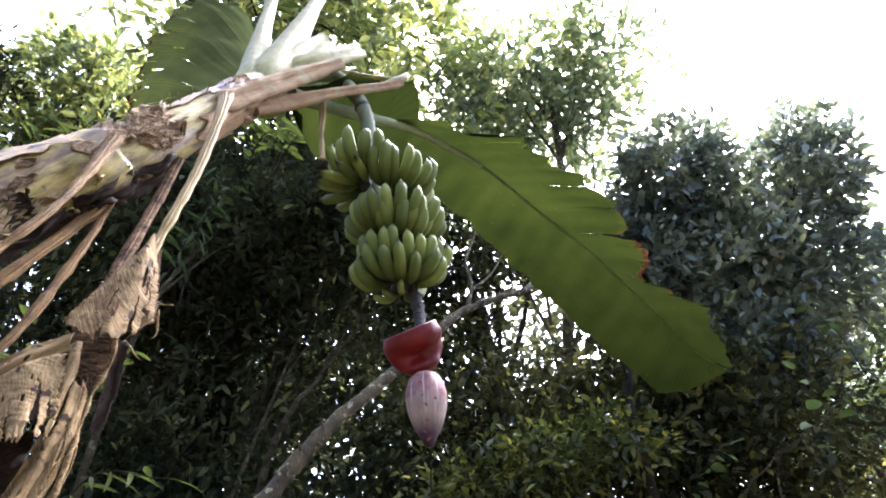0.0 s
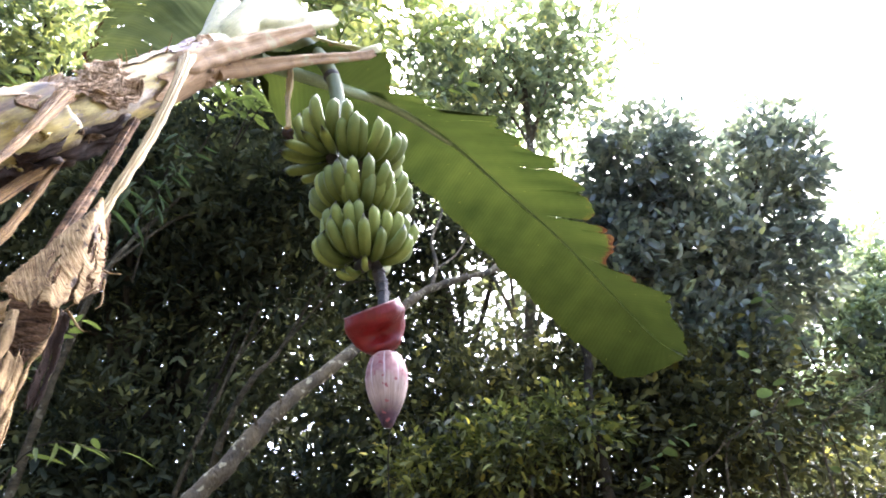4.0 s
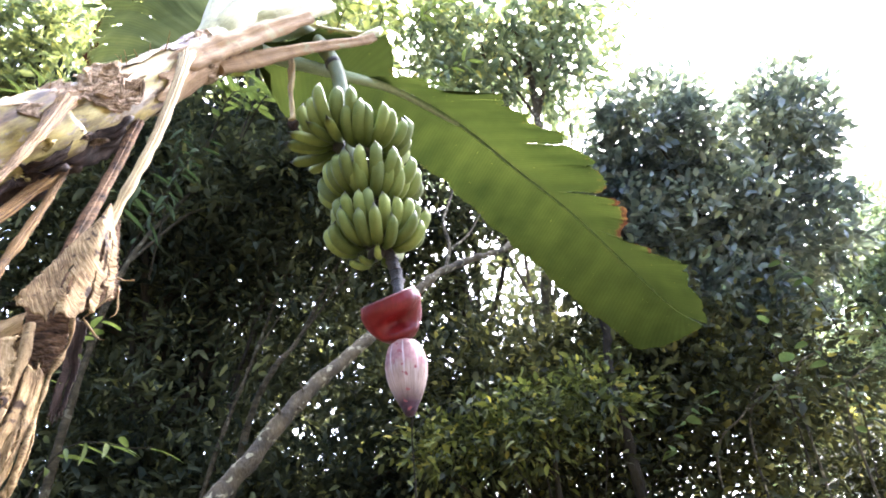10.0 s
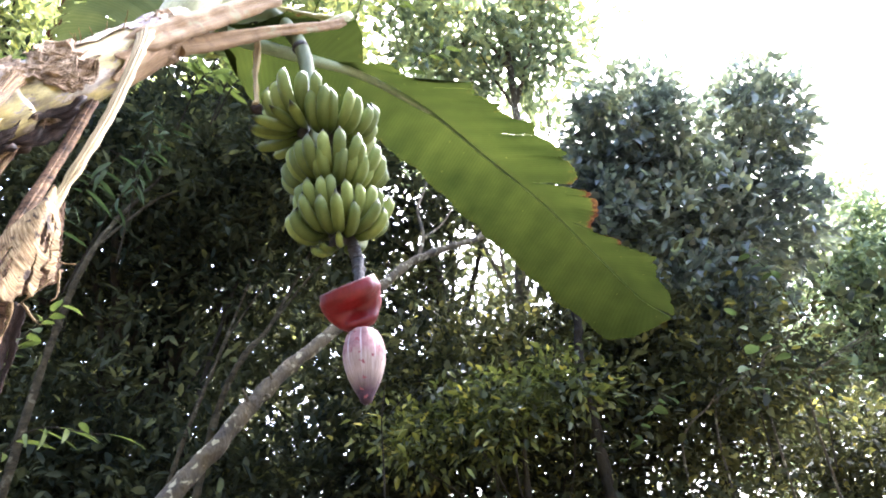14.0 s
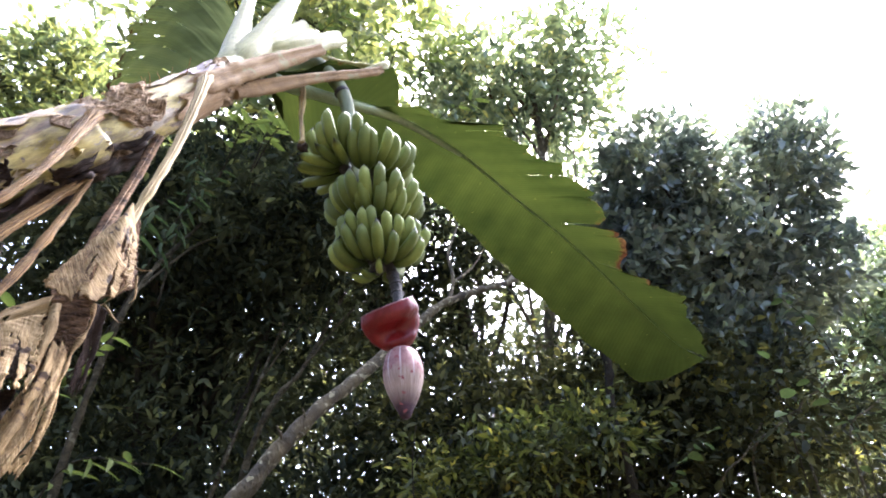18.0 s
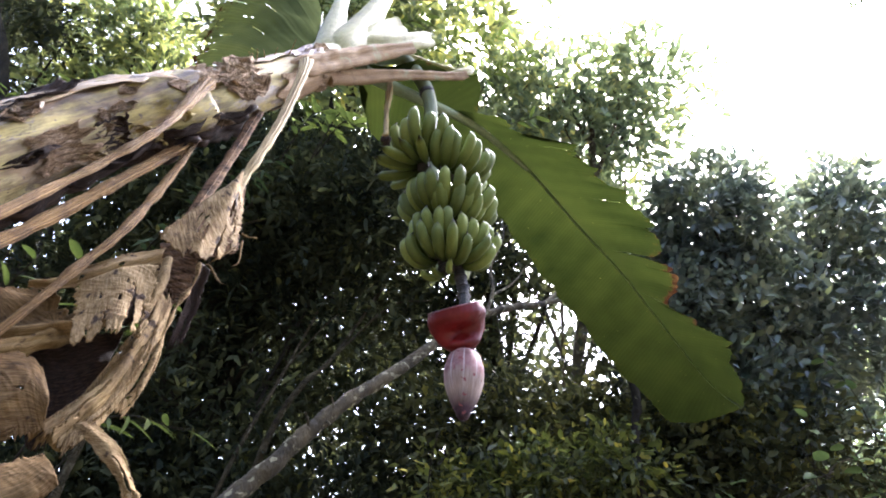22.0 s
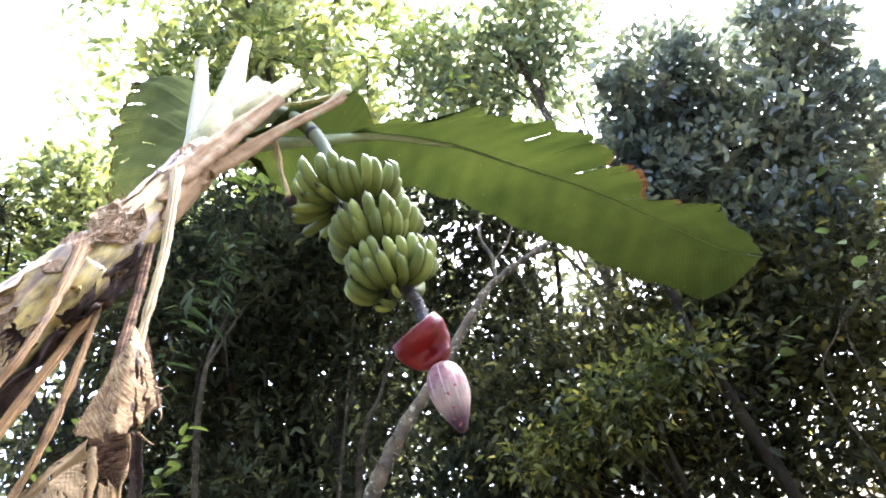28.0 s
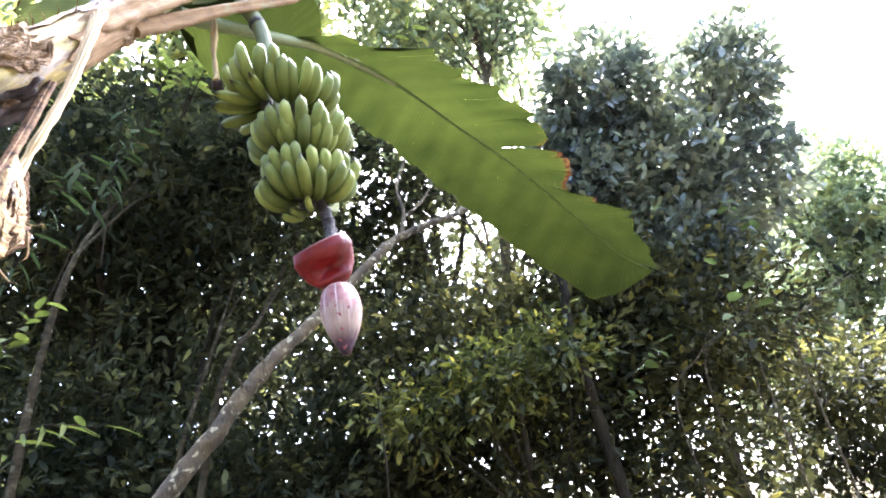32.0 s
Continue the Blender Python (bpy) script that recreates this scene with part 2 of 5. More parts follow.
M_STEM = stem_material("pseudostem_skin", True)
M_OLDSHEATH = stem_material("old_sheath_skin", False)
M_PALE = fibrous("pale_petiole", [(0.3, (0.181, 0.172, 0.058)), (0.5, (0.258, 0.244, 0.098)), (0.75, (0.327, 0.307, 0.14))], 0.55, (1.5, 26, 1), 3.0, 0.4, 0.2, blotch=0.45, thread=0.3)
M_HUSK = fibrous("brown_husk", [(0.35, (0.038, 0.023, 0.014)), (0.42, (0.192, 0.124, 0.07)), (0.53, (0.346, 0.24, 0.147)), (0.7, (0.499, 0.368, 0.235))], 0.85, (2.2, 16, 1), 2.2, 1.0, blotch=0.6)
M_KNOB = fibrous("frayed_husk", [(0.35, (0.051, 0.032, 0.02)), (0.42, (0.259, 0.171, 0.099)), (0.53, (0.467, 0.331, 0.209)), (0.7, (0.674, 0.508, 0.334))], 0.85, (2.2, 16, 1), 2.2, 1.0, blotch=0.6)
M_SHEATH = fibrous("tan_sheath", [(0.3, (0.147, 0.086, 0.039)), (0.45, (0.23, 0.143, 0.069)), (0.6, (0.305, 0.199, 0.098)), (0.75, (0.396, 0.285, 0.148))], 0.7, (1.4, 20, 1), 3.0, 0.6, blotch=0.4, thread=0.4, spots=(11, 0.60, (0.24, 0.2, 0.1)))
M_DRY = fibrous("dry_petiole", [(0.36, (0.023, 0.011, 0.004)), (0.45, (0.166, 0.085, 0.028)), (0.56, (0.361, 0.211, 0.073)), (0.74, (0.619, 0.404, 0.163))], 0.75, (1.3, 26, 1), 2.2, 1.0, blotch=0.65)
M_STRAW = fibrous("straw_stalk", [(0.34, (0.083, 0.052, 0.02)), (0.43, (0.248, 0.171, 0.068)), (0.56, (0.356, 0.261, 0.114)), (0.74, (0.455, 0.356, 0.176))], 0.7, (0.9, 13, 1), 3.0, 0.5, blotch=0.25)
M_DRYLEAF = fibrous("dry_leaf", [(0.3, (0.043, 0.023, 0.009)), (0.42, (0.17, 0.105, 0.045)), (0.54, (0.307, 0.208, 0.099)), (0.7, (0.455, 0.337, 0.18))], 0.75, (46, 1.6, 1), 2.0, 0.6, 0.15, (26, 0.63, (0.035, 0.02, 0.012)), 0.002, 0.8)
M_MIDDRY = fibrous("brown_dry_leaf", [(0.3, (0.023, 0.012, 0.003)), (0.42, (0.093, 0.052, 0.018)), (0.54, (0.167, 0.103, 0.042)), (0.7, (0.248, 0.165, 0.076))], 0.75, (46, 1.6, 1), 2.0, 0.6, 0.15, (26, 0.63, (0.035, 0.02, 0.012)), 0.002, 0.8)
M_PALEDRY = fibrous("ochre_dry_leaf", [(0.3, (0.146, 0.089, 0.038)), (0.44, (0.243, 0.16, 0.072)), (0.56, (0.332, 0.228, 0.112)), (0.72, (0.439, 0.325, 0.171))], 0.75, (2.2, 13, 1), 2.4, 0.5, 0.18, (30, 0.60, (0.05, 0.03, 0.018)), 0.002, 0.75)
M_ROLL = fibrous("rolled_leaf_skin", [(0.3, (0.093, 0.05, 0.018)), (0.44, (0.25, 0.157, 0.061)), (0.56, (0.39, 0.264, 0.112)), (0.74, (0.558, 0.405, 0.195))], 0.75, (2.6, 46, 1), 2.4, 0.8, 0.1, (26, 0.60, (0.045, 0.024, 0.013)), 0.003, 0.8)
# Brown inner leaf; also carries painted shade on a backing sheet and a stalk.
M_INNERLEAFSHADE = fibrous("inner_leaf_and_shade", [(0.35, (0.019, 0.01, 0.005)), (0.45, (0.095, 0.051, 0.024)), (0.56, (0.18, 0.102, 0.051)), (0.72, (0.266, 0.164, 0.086))], 0.8, (16, 1.2, 1), 1.6, 1.0, 0.1, blotch=0.6)
M_GREENSTALK = plain("green_stalk", [(0.3, (0.085, 0.10, 0.042)), (0.7, (0.16, 0.18, 0.08))], 7, 0.7, 80, 0.3, (1, 1, 0.3))
M_DARKSTALK = plain("dark_stalk", [(0.3, (0.012, 0.010, 0.009)), (0.6, (0.038, 0.03, 0.025))], 30, 0.8, 90, 0.7)
M_RIB = plain("leaf_rib", [(0.3, (0.075, 0.11, 0.035)), (0.7, (0.14, 0.19, 0.065))], 8, 0.4, 90, 0.15, through_light=0.2)
M_PETIOLE = fibrous("petiole_skin", [(0.3, (0.15, 0.18, 0.09)), (0.5, (0.22, 0.26, 0.14)), (0.75, (0.3, 0.34, 0.21))], 0.5, (1.2, 20, 1), 3.0, 0.3, blotch=0.3)
M_BRACT = plain("red_bract_skin", [(0.3, (0.085, 0.005, 0.005)), (0.7, (0.19, 0.011, 0.010))], 12, 0.36, 110, 0.2, (1, 1, 0.4), 0.12)
M_BRACT.node_tree.nodes["Principled BSDF"].inputs["Specular IOR Level"].default_value = 0.3
M_RIM = plain("bract_rim", [(0.3, (0.09, 0.014, 0.012)), (0.7, (0.15, 0.035, 0.03))], 30, 0.5, 90, 0.1)
M_BARK = plain("grey_bark", [(0.3, (0.021, 0.015, 0.007)), (0.5, (0.054, 0.039, 0.016)), (0.72, (0.103, 0.076, 0.034))], 9, 0.95, 45, 1.0, (1, 1, 0.6), spots=(22, 0.60, (0.2, 0.176, 0.105)), dist=0.02)
M_DARKBARK = plain("dark_bark", [(0.3, (0.011, 0.008, 0.005)), (0.7, (0.042, 0.033, 0.019))], 5, 1.0, 40, 1.0, (1, 1, 0.4), dist=0.02)
# Grey bark toned down; the thicket's shade is in the colour.
M_MIDBARK = plain("shaded_bark", [(0.3, (0.018, 0.013, 0.006)), (0.5, (0.043, 0.033, 0.016)), (0.72, (0.086, 0.066, 0.034))], 9, 1.0, 45, 1.0, (1, 1, 2.5), spots=(16, 0.62, (0.1, 0.083, 0.048)), dist=0.02)
# Dark dry husk; also stands in for shade under the stem and in folds.
M_DARKHUSKSHADE = fibrous("dark_husk_and_shade", [(0.3, (0.008, 0.004, 0.004)), (0.5, (0.028, 0.017, 0.012)), (0.75, (0.082, 0.05, 0.031))], 0.75, (3, 18, 1), 3.0, 0.6, blotch=0.6)
M_FILM = fibrous("pale_sheath_film", [(0.3, (0.227, 0.15, 0.082)), (0.5, (0.385, 0.277, 0.159)), (0.7, (0.524, 0.396, 0.239))], 0.45, (1.4, 24, 1), 2.6, 0.4, blotch=0.5, spots=(18, 0.63, (0.2, 0.15, 0.09)))
M_VIOLET = plain("violet_sheath_film", [(0.3, (0.11, 0.065, 0.05)), (0.6, (0.24, 0.17, 0.135)), (0.8, (0.36, 0.29, 0.24))], 12, 0.6, 80, 0.3, (1, 1, 0.4))
M_LEAFGREEN = plain("oval_leaf_skin", [(0.3, (0.058, 0.084, 0.022)), (0.7, (0.116, 0.156, 0.043))], 6, 0.4, 60, 0.1, through_light=0.45)
M_LEAFLIME = plain("lime_leaf_skin", [(0.3, (0.051, 0.074, 0.014)), (0.7, (0.117, 0.141, 0.029))], 6, 0.5, 60, 0.1, through_light=0.5)
M_LEAFDEEP = plain("deep_leaf_skin", [(0.3, (0.022, 0.036, 0.012)), (0.7, (0.05, 0.075, 0.022))], 6, 0.8, 60, 0.1, through_light=0.45)
M_GROUND = plain("leaf_litter", [(0.3, (0.03, 0.022, 0.013)), (0.5, (0.06, 0.044, 0.025)), (0.7, (0.05, 0.058, 0.02))], 2.2, 0.9, 26, 0.9, dist=0.04)
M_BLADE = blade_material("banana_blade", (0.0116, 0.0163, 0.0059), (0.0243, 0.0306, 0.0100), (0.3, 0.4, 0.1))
# Copy of the blade, lightened and greyed: haze put into the back leaf's colour.
M_BLADEHAZE = blade_material("hazed_banana_blade", (0.05, 0.06, 0.024), (0.092, 0.104, 0.042), (0.3, 0.4, 0.1), 95.0, 0.4)
for _m in (M_LEAFGREEN, M_LEAFLIME, M_LEAFDEEP, M_DARKBARK, M_MIDBARK):
    _m.node_tree.nodes["Principled BSDF"].inputs["Specular IOR Level"].default_value = 0.15
# Haze and glare are put into L_LIGHT, L_MID and L_DARK as paler tones.
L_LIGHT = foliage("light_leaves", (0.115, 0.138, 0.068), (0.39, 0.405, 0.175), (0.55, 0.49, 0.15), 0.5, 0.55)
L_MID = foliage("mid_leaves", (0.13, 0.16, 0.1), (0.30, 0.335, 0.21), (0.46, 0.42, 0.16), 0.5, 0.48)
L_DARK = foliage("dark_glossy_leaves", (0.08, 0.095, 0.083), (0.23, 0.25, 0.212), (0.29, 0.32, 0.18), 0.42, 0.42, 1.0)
# Thicket shade is put into these leaves as low, dull tones.
L_UNDER = foliage("shade_toned_leaves", (0.04, 0.044, 0.03), (0.086, 0.09, 0.055), (0.2, 0.2, 0.09), 0.75, 0.35, 0.05, 0.35)
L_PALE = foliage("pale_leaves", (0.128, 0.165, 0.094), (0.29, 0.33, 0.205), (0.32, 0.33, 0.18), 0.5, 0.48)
# Wide range from dark to lime paints the dapple into the leaves.
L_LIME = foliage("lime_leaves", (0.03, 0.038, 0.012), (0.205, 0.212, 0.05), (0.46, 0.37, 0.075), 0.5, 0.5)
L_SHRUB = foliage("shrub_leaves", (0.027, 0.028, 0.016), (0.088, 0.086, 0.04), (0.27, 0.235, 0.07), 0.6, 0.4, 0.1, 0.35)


def finger_material():
    m, nt, b = start("green_banana_skin")
    oi = nt.nodes.new("ShaderNodeObjectInfo")
    col = ramp(nt, oi.outputs["Random"], [(0.0, (0.082, 0.098, 0.023)), (0.5, (0.122, 0.143, 0.032)), (1.0, (0.18, 0.203, 0.05))])
    tc = nt.nodes.new("ShaderNodeTexCoord")
    sep = nt.nodes.new("ShaderNodeSeparateXYZ")
    uv = nt.nodes.new("ShaderNodeUVMap")
    nt.links.new(uv.outputs[0], sep.inputs[0])
    # Shade between fingers is put into their bases; the dark tip is the stub.
    ends = ramp(nt, sep.outputs[0], [(0.0, (0.12, 0.14, 0.1)), (0.25, (0.34, 0.41, 0.32)), (0.55, (1, 1, 1)), (0.78, (1.05, 1.05, 0.95)), (0.86, (0.62, 0.58, 0.4)), (0.91, (0.2, 0.17, 0.11)), (0.95, (0.05, 0.04, 0.03))])
    col = mixc(nt, 1.0, col, ends, "MULTIPLY")
    col = mixc(nt, 0.5, col, ramp(nt, tex(nt, 45, 4, 0.65), [(0.35, (0.7, 0.75, 0.65)), (0.65, (1.15, 1.15, 1.1))]), "MULTIPLY")
    bloom = ramp(nt, tex(nt, 130, 2), [(0.70, (0, 0, 0)), (0.76, (1, 1, 1))])
    col = mixc(nt, bloom, col, (0.07, 0.07, 0.035))
    nt.links.new(col, b.inputs["Base Color"])
    b.inputs["Roughness"].default_value = 0.6
    b.inputs["Specular IOR Level"].default_value = 0.14
    bump(nt, b, tex(nt, 60, 3), 0.2, 0.004)
    return m


def bud_material():
    """Flower bud: dusty pink and reddish patches above, waxy grey-pink below, pale ridges, a purple tip."""
    m, nt, b = start("flower_bud_skin")
    uv, sep = nt.nodes.new("ShaderNodeUVMap"), nt.nodes.new("ShaderNodeSeparateXYZ")
    nt.links.new(uv.outputs[0], sep.inputs[0])
    streak = tex(nt, 3.0, 4, 0.6, (1.0, 16, 1), "UV")
    wax = ramp(nt, streak, [(0.32, (0.175, 0.113, 0.088)), (0.5, (0.268, 0.19, 0.15)), (0.7, (0.355, 0.272, 0.218))])
    red = ramp(nt, tex(nt, 26, 4, 0.7), [(0.35, (0.12, 0.045, 0.045)), (0.55, (0.25, 0.12, 0.11)), (0.72, (0.35, 0.22, 0.2))])
    wob = nt.nodes.new("ShaderNodeMath")
    wob.operation, wob.inputs[1].default_value = "MULTIPLY_ADD", 0.5
    nt.links.new(tex(nt, 16, 4, 0.65), wob.inputs[0])
    nt.links.new(sep.outputs[0], wob.inputs[2])
    col = mixc(nt, ramp(nt, wob.outputs[0], [(0.58, (0.9, 0.9, 0.9)), (0.74, (0, 0, 0))]), wax, red)
    ridge = nt.nodes.new("ShaderNodeTexWave")
    ridge.bands_direction = "Y"
    ridge.inputs["Scale"].default_value, ridge.inputs["Distortion"].default_value = 2.9, 0.4
    nt.links.new(uv.outputs[0], ridge.inputs[0])
    lines = mixc(nt, 1.0, ramp(nt, ridge.outputs[1], [(0.94, (0, 0, 0)), (0.99, (0.5, 0.5, 0.5))]), ramp(nt, sep.outputs[0], [(0.3, (1, 1, 1)), (0.55, (0.15, 0.15, 0.15))]), "MULTIPLY")
    col = mixc(nt, lines, col, (0.48, 0.42, 0.4))
    col = mixc(nt, ramp(nt, sep.outputs[0], [(0.62, (0, 0, 0)), (0.76, (0.6, 0.6, 0.6)), (0.86, (1, 1, 1))]), col, ramp(nt, tex(nt, 60, 3), [(0.35, (0.014, 0.006, 0.010)), (0.65, (0.05, 0.022, 0.03))]))
    sp = ramp(nt, tex(nt, 75, 1), [(0.66, (0, 0, 0)), (0.69, (1, 1, 1))])
    col = mixc(nt, sp, col, (0.17, 0.05, 0.05))
    nt.links.new(col, b.inputs["Base Color"])
    b.inputs["Roughness"].default_value = 0.6
    b.inputs["Specular IOR Level"].default_value = 0.2
    bump(nt, b, streak, 0.3, 0.004)
    return m


M_BUD = bud_material()
M_FINGER = finger_material()


# ---- mesh helpers ----
def mesh_of(name, verts, faces, material, uv=None, burn=None, smooth=True):
    me = bpy.data.meshes.new(name)
    me.from_pydata([tuple(v) for v in verts], [], faces)
    me.materials.append(material)
    if uv is not None:
        lay = me.uv_layers.new(name="UVMap")
        idx = np.empty(len(me.loops), np.int32)
        me.loops.foreach_get("vertex_index", idx)
        lay.data.foreach_set("uv", np.asarray(uv, np.float32)[idx].ravel())
    if burn is not None:
        me.attributes.new("burn", "FLOAT", "POINT").data.foreach_set("value", np.asarray(burn, np.float32))
    me.polygons.foreach_set("use_smooth", [smooth] * len(me.polygons))
    me.update()
    return me


def thing(name, base, label, category, group="", kind=""):
    e = new(name)
    e.location = base
    e.empty_display_size = 0.1
    return tagged(e, label, category, group, kind)


def part(name, me, parent, label="", at=None):
    ob = new(name, me)
    ob.parent = parent
    if parent is not None and parent.type == "EMPTY":
        ob.matrix_parent_inverse = Matrix.Translation(parent.location).inverted()
    if at is not None:
        ob.matrix_basis = at
    if label:
        tagged(ob, label)
    return ob


def spline(pts, n):
    """n points on a smooth line through pts."""
    p = [Vector(q) for q in pts]
    p = [p[0] * 2 - p[1]] + p + [p[-1] * 2 - p[-2]]
    out, k = [], len(p) - 3
    for i in range(n):
        u = i / (n - 1) * k
        j = min(int(u), k - 1)
        t = u - j
        a, b, c, d = p[j:j + 4]
        out.append(0.5 * (2 * b + (c - a) * t + (2 * a - 5 * b + 4 * c - d) * t * t + (3 * b - a - 3 * c + d) * t ** 3))
    return out


def along(values, u):
    """A value at u (0 to 1) on an even list."""
    x = u * (len(values) - 1)
    j = min(int(x), len(values) - 2)
    return values[j] + (values[j + 1] - values[j]) * (x - j)


def tube(pts, radii, n=16, sides=10, shape=None, rough=0.0, scale=8.0, cap=True, seed=0.0):
    """Verts, faces and uv of a swept stalk. shape(angle, u) scales the radius."""
    line = spline(pts, n)
    V, F, U = [], [], []
    side = None
    for i, p in enumerate(line):
        d = (line[min(i + 1, n - 1)] - line[max(i - 1, 0)]).normalized()
        if side is None:
            side = d.cross(Vector((0.3, -1, 0.1))).normalized()
        side = (side - d * side.dot(d)).normalized()
        up = d.cross(side)
        u = i / (n - 1)
        r = along(radii, u)
        for k in range(sides):
            a = 2 * math.pi * k / sides
            q = r * (shape(a, u) if shape else 1)
            v = p + (side * math.cos(a) + up * math.sin(a)) * q
            if rough:
                v += (v - p).normalized() * rough * noise.noise(v * scale + Vector((seed, 0, 0)))
            V.append(v)
            U.append((u, k / sides))
    for i in range(n - 1):
        for k in range(sides):
            a, b = i * sides + k, i * sides + (k + 1) % sides
            F.append((a, b, b + sides, a + sides))
    if cap:
        for ring, u in ((0, 0.0), ((n - 1) * sides, 1.0)):
            o = len(V)
            V += [v.copy() for v in V[ring:ring + sides]]
            U += [(u, 0.5)] * sides
            F.append(tuple(range(o + sides - 1, o - 1, -1)) if ring == 0 else tuple(range(o, o + sides)))
    return V, F, U


def stalk(name, pts, radii, material, parent, label="", **kw):
    V, F, U = tube(pts, radii, **kw)
    return part(name, mesh_of(name, V, F, material, U), parent, label)


def leaf_cloud(name, base, axis, length, width, material, sag=0.18, seed=1):
    """One mesh of many pointed leaves; base, axis: N x 3; length, width: N."""
    rng = np.random.default_rng(seed)
    N = len(base)
    axis = axis / np.linalg.norm(axis, axis=1, keepdims=True)
    ref = rng.normal(size=(N, 3)) * 0.6 + np.array([0, 0, 1.0])
    side = np.cross(axis, ref)
    side /= np.linalg.norm(side, axis=1, keepdims=True) + 1e-9
    nrm = np.cross(side, axis)
    L, W = length[:, None], width[:, None]
    fold = rng.uniform(0.05, 0.3, (N, 1)) * W
    def pt(u, w, h):
        return base + axis * L * u + side * W * w + nrm * fold * h - np.array([0, 0, 1.0]) * (L * sag * u * u)
    V = np.stack([pt(0, 0, 0), pt(0.33, 0.5, 1), pt(0.33, -0.5, 1), pt(0.72, 0.36, 0.8), pt(0.72, -0.36, 0.8), pt(1, 0, 0), pt(0.5, 0, -0.3)], 1).reshape(-1, 3)
    tri = np.array([0, 1, 6, 0, 6, 2, 1, 3, 6, 2, 6, 4, 3, 5, 6, 6, 5, 4], np.int32)
    loops = (tri[None, :] + 7 * np.arange(N, dtype=np.int32)[:, None]).ravel()
    me = bpy.data.meshes.new(name)
    me.vertices.add(7 * N)
    me.vertices.foreach_set("co", V.astype(np.float32).ravel())
    me.loops.add(len(loops))
    me.loops.foreach_set("vertex_index", loops)
    me.polygons.add(6 * N)
    me.polygons.foreach_set("loop_start", np.arange(0, 18 * N, 3, dtype=np.int32))
    me.materials.append(material)
    me.update(calc_edges=True)
    me.validate()
    return me


def crown_leaves(blobs, clumps, per, length, width, seed, up=0.3, spread=0.22, shell=0.45, ragged=0.25):
    """Bases and axes of leaves that sit in tufts through ellipsoids (centre, radii)."""
    rng = np.random.default_rng(seed)
    vol = np.array([r[0] * r[1] * r[2] for _, r in blobs]) ** 0.8
    pick = rng.choice(len(blobs), clumps, p=vol / vol.sum())
    d = rng.normal(size=(clumps, 3))
    d /= np.linalg.norm(d, axis=1, keepdims=True)
    rad = rng.uniform(0, 1, clumps) ** shell * (1 + rng.normal(size=clumps) * ragged * 0.5)
    cen = np.array([c for c, _ in blobs])[pick] + d * rad[:, None] * np.array([r for _, r in blobs])[pick]
    n = rng.integers(max(2, per // 2), per + per // 2 + 1, clumps)
    base, out = np.repeat(cen, n, 0), np.repeat(d, n, 0)
    ax = rng.normal(size=(len(base), 3)) * 0.75 + out * 0.55 + np.array([0, 0, up])
    ax /= np.linalg.norm(ax, axis=1, keepdims=True)
    base = base + ax * rng.uniform(0.1, 1.0, (len(base), 1)) * spread * 0.5 + rng.normal(size=base.shape) * spread * 0.3
    k = rng.uniform(0.55, 1.3, len(base))
    return base, ax, length * k, width * k * rng.uniform(0.8, 1.2, len(base)), cen


def tree(name, root, top, blobs, bark, leaf, clumps, per, length, width, seed, label, category="tree", r0=0.11, lean=0.3, limbs=7, twigs=40, group="", **kw):
    rng = random.Random(seed)
    t = thing(name, root, label, category, group)
    a, b = Vector(root), Vector(top)
    mids = [a, a.lerp(b, 0.35) + Vector((rng.uniform(-lean, lean), rng.uniform(-lean, lean), 0)), a.lerp(b, 0.7) + Vector((rng.uniform(-lean, lean), rng.uniform(-lean, lean), 0)), b]
    stalk("trunk", mids, [r0 * 1.25, r0, r0 * 0.75, r0 * 0.35], bark, t, n=18, sides=10, rough=r0 * 0.3, scale=4)
    base, ax, L, W, cen = crown_leaves(blobs, clumps, per, length, width, seed, **kw)
    line = spline(mids, 40)
    ends = []
    for i in range(limbs):
        c, r = blobs[i % len(blobs)]
        s = line[int(rng.uniform(0.4, 0.92) * 39)]
        e = Vector(c) + Vector((rng.uniform(-1, 1) * r[0], rng.uniform(-1, 1) * r[1], rng.uniform(-0.3, 0.8) * r[2])) * 0.75
        m = s.lerp(e, 0.5) + Vector((rng.uniform(-0.2, 0.2), rng.uniform(-0.2, 0.2), rng.uniform(0, 0.25)))
        stalk("limb", [s, m, e], [r0 * 0.4, r0 * 0.24, r0 * 0.1], bark, t, n=10, sides=6, rough=r0 * 0.1)
        ends += [m.lerp(e, q) for q in (0.2, 0.6, 1.0)]
    V, F, U = [], [], []
    for i in range(min(twigs, len(cen))):
        c = Vector(cen[int(rng.random() * len(cen))])
        s = min(ends, key=lambda q: (q - c).length)
        v, f, u = tube([s, s.lerp(c, 0.5) + Vector((rng.uniform(-0.1, 0.1), rng.uniform(-0.1, 0.1), rng.uniform(-0.05, 0.12))), c], [r0 * 0.13, r0 * 0.09, r0 * 0.05], n=6, sides=4)
        o = len(V)
        V += v
        U += u
        F += [tuple(x + o for x in q) for q in f]
    if V:
        tagged(part("twig", mesh_of("twig", V, F, bark, U), t), kind="stuff")
    crown = part("crown", leaf_cloud("crown", base, ax, L, W, leaf, seed=seed), t)
    crown["kind"] = "stuff"
    return t

# ---- ground ----
def ground_height(x, y):
    return 0.12 * noise.noise(Vector((x * 0.25, y * 0.25, 0))) + 0.03 * noise.noise(Vector((x * 1.7, y * 1.7, 3)))


GV, GF = [], []
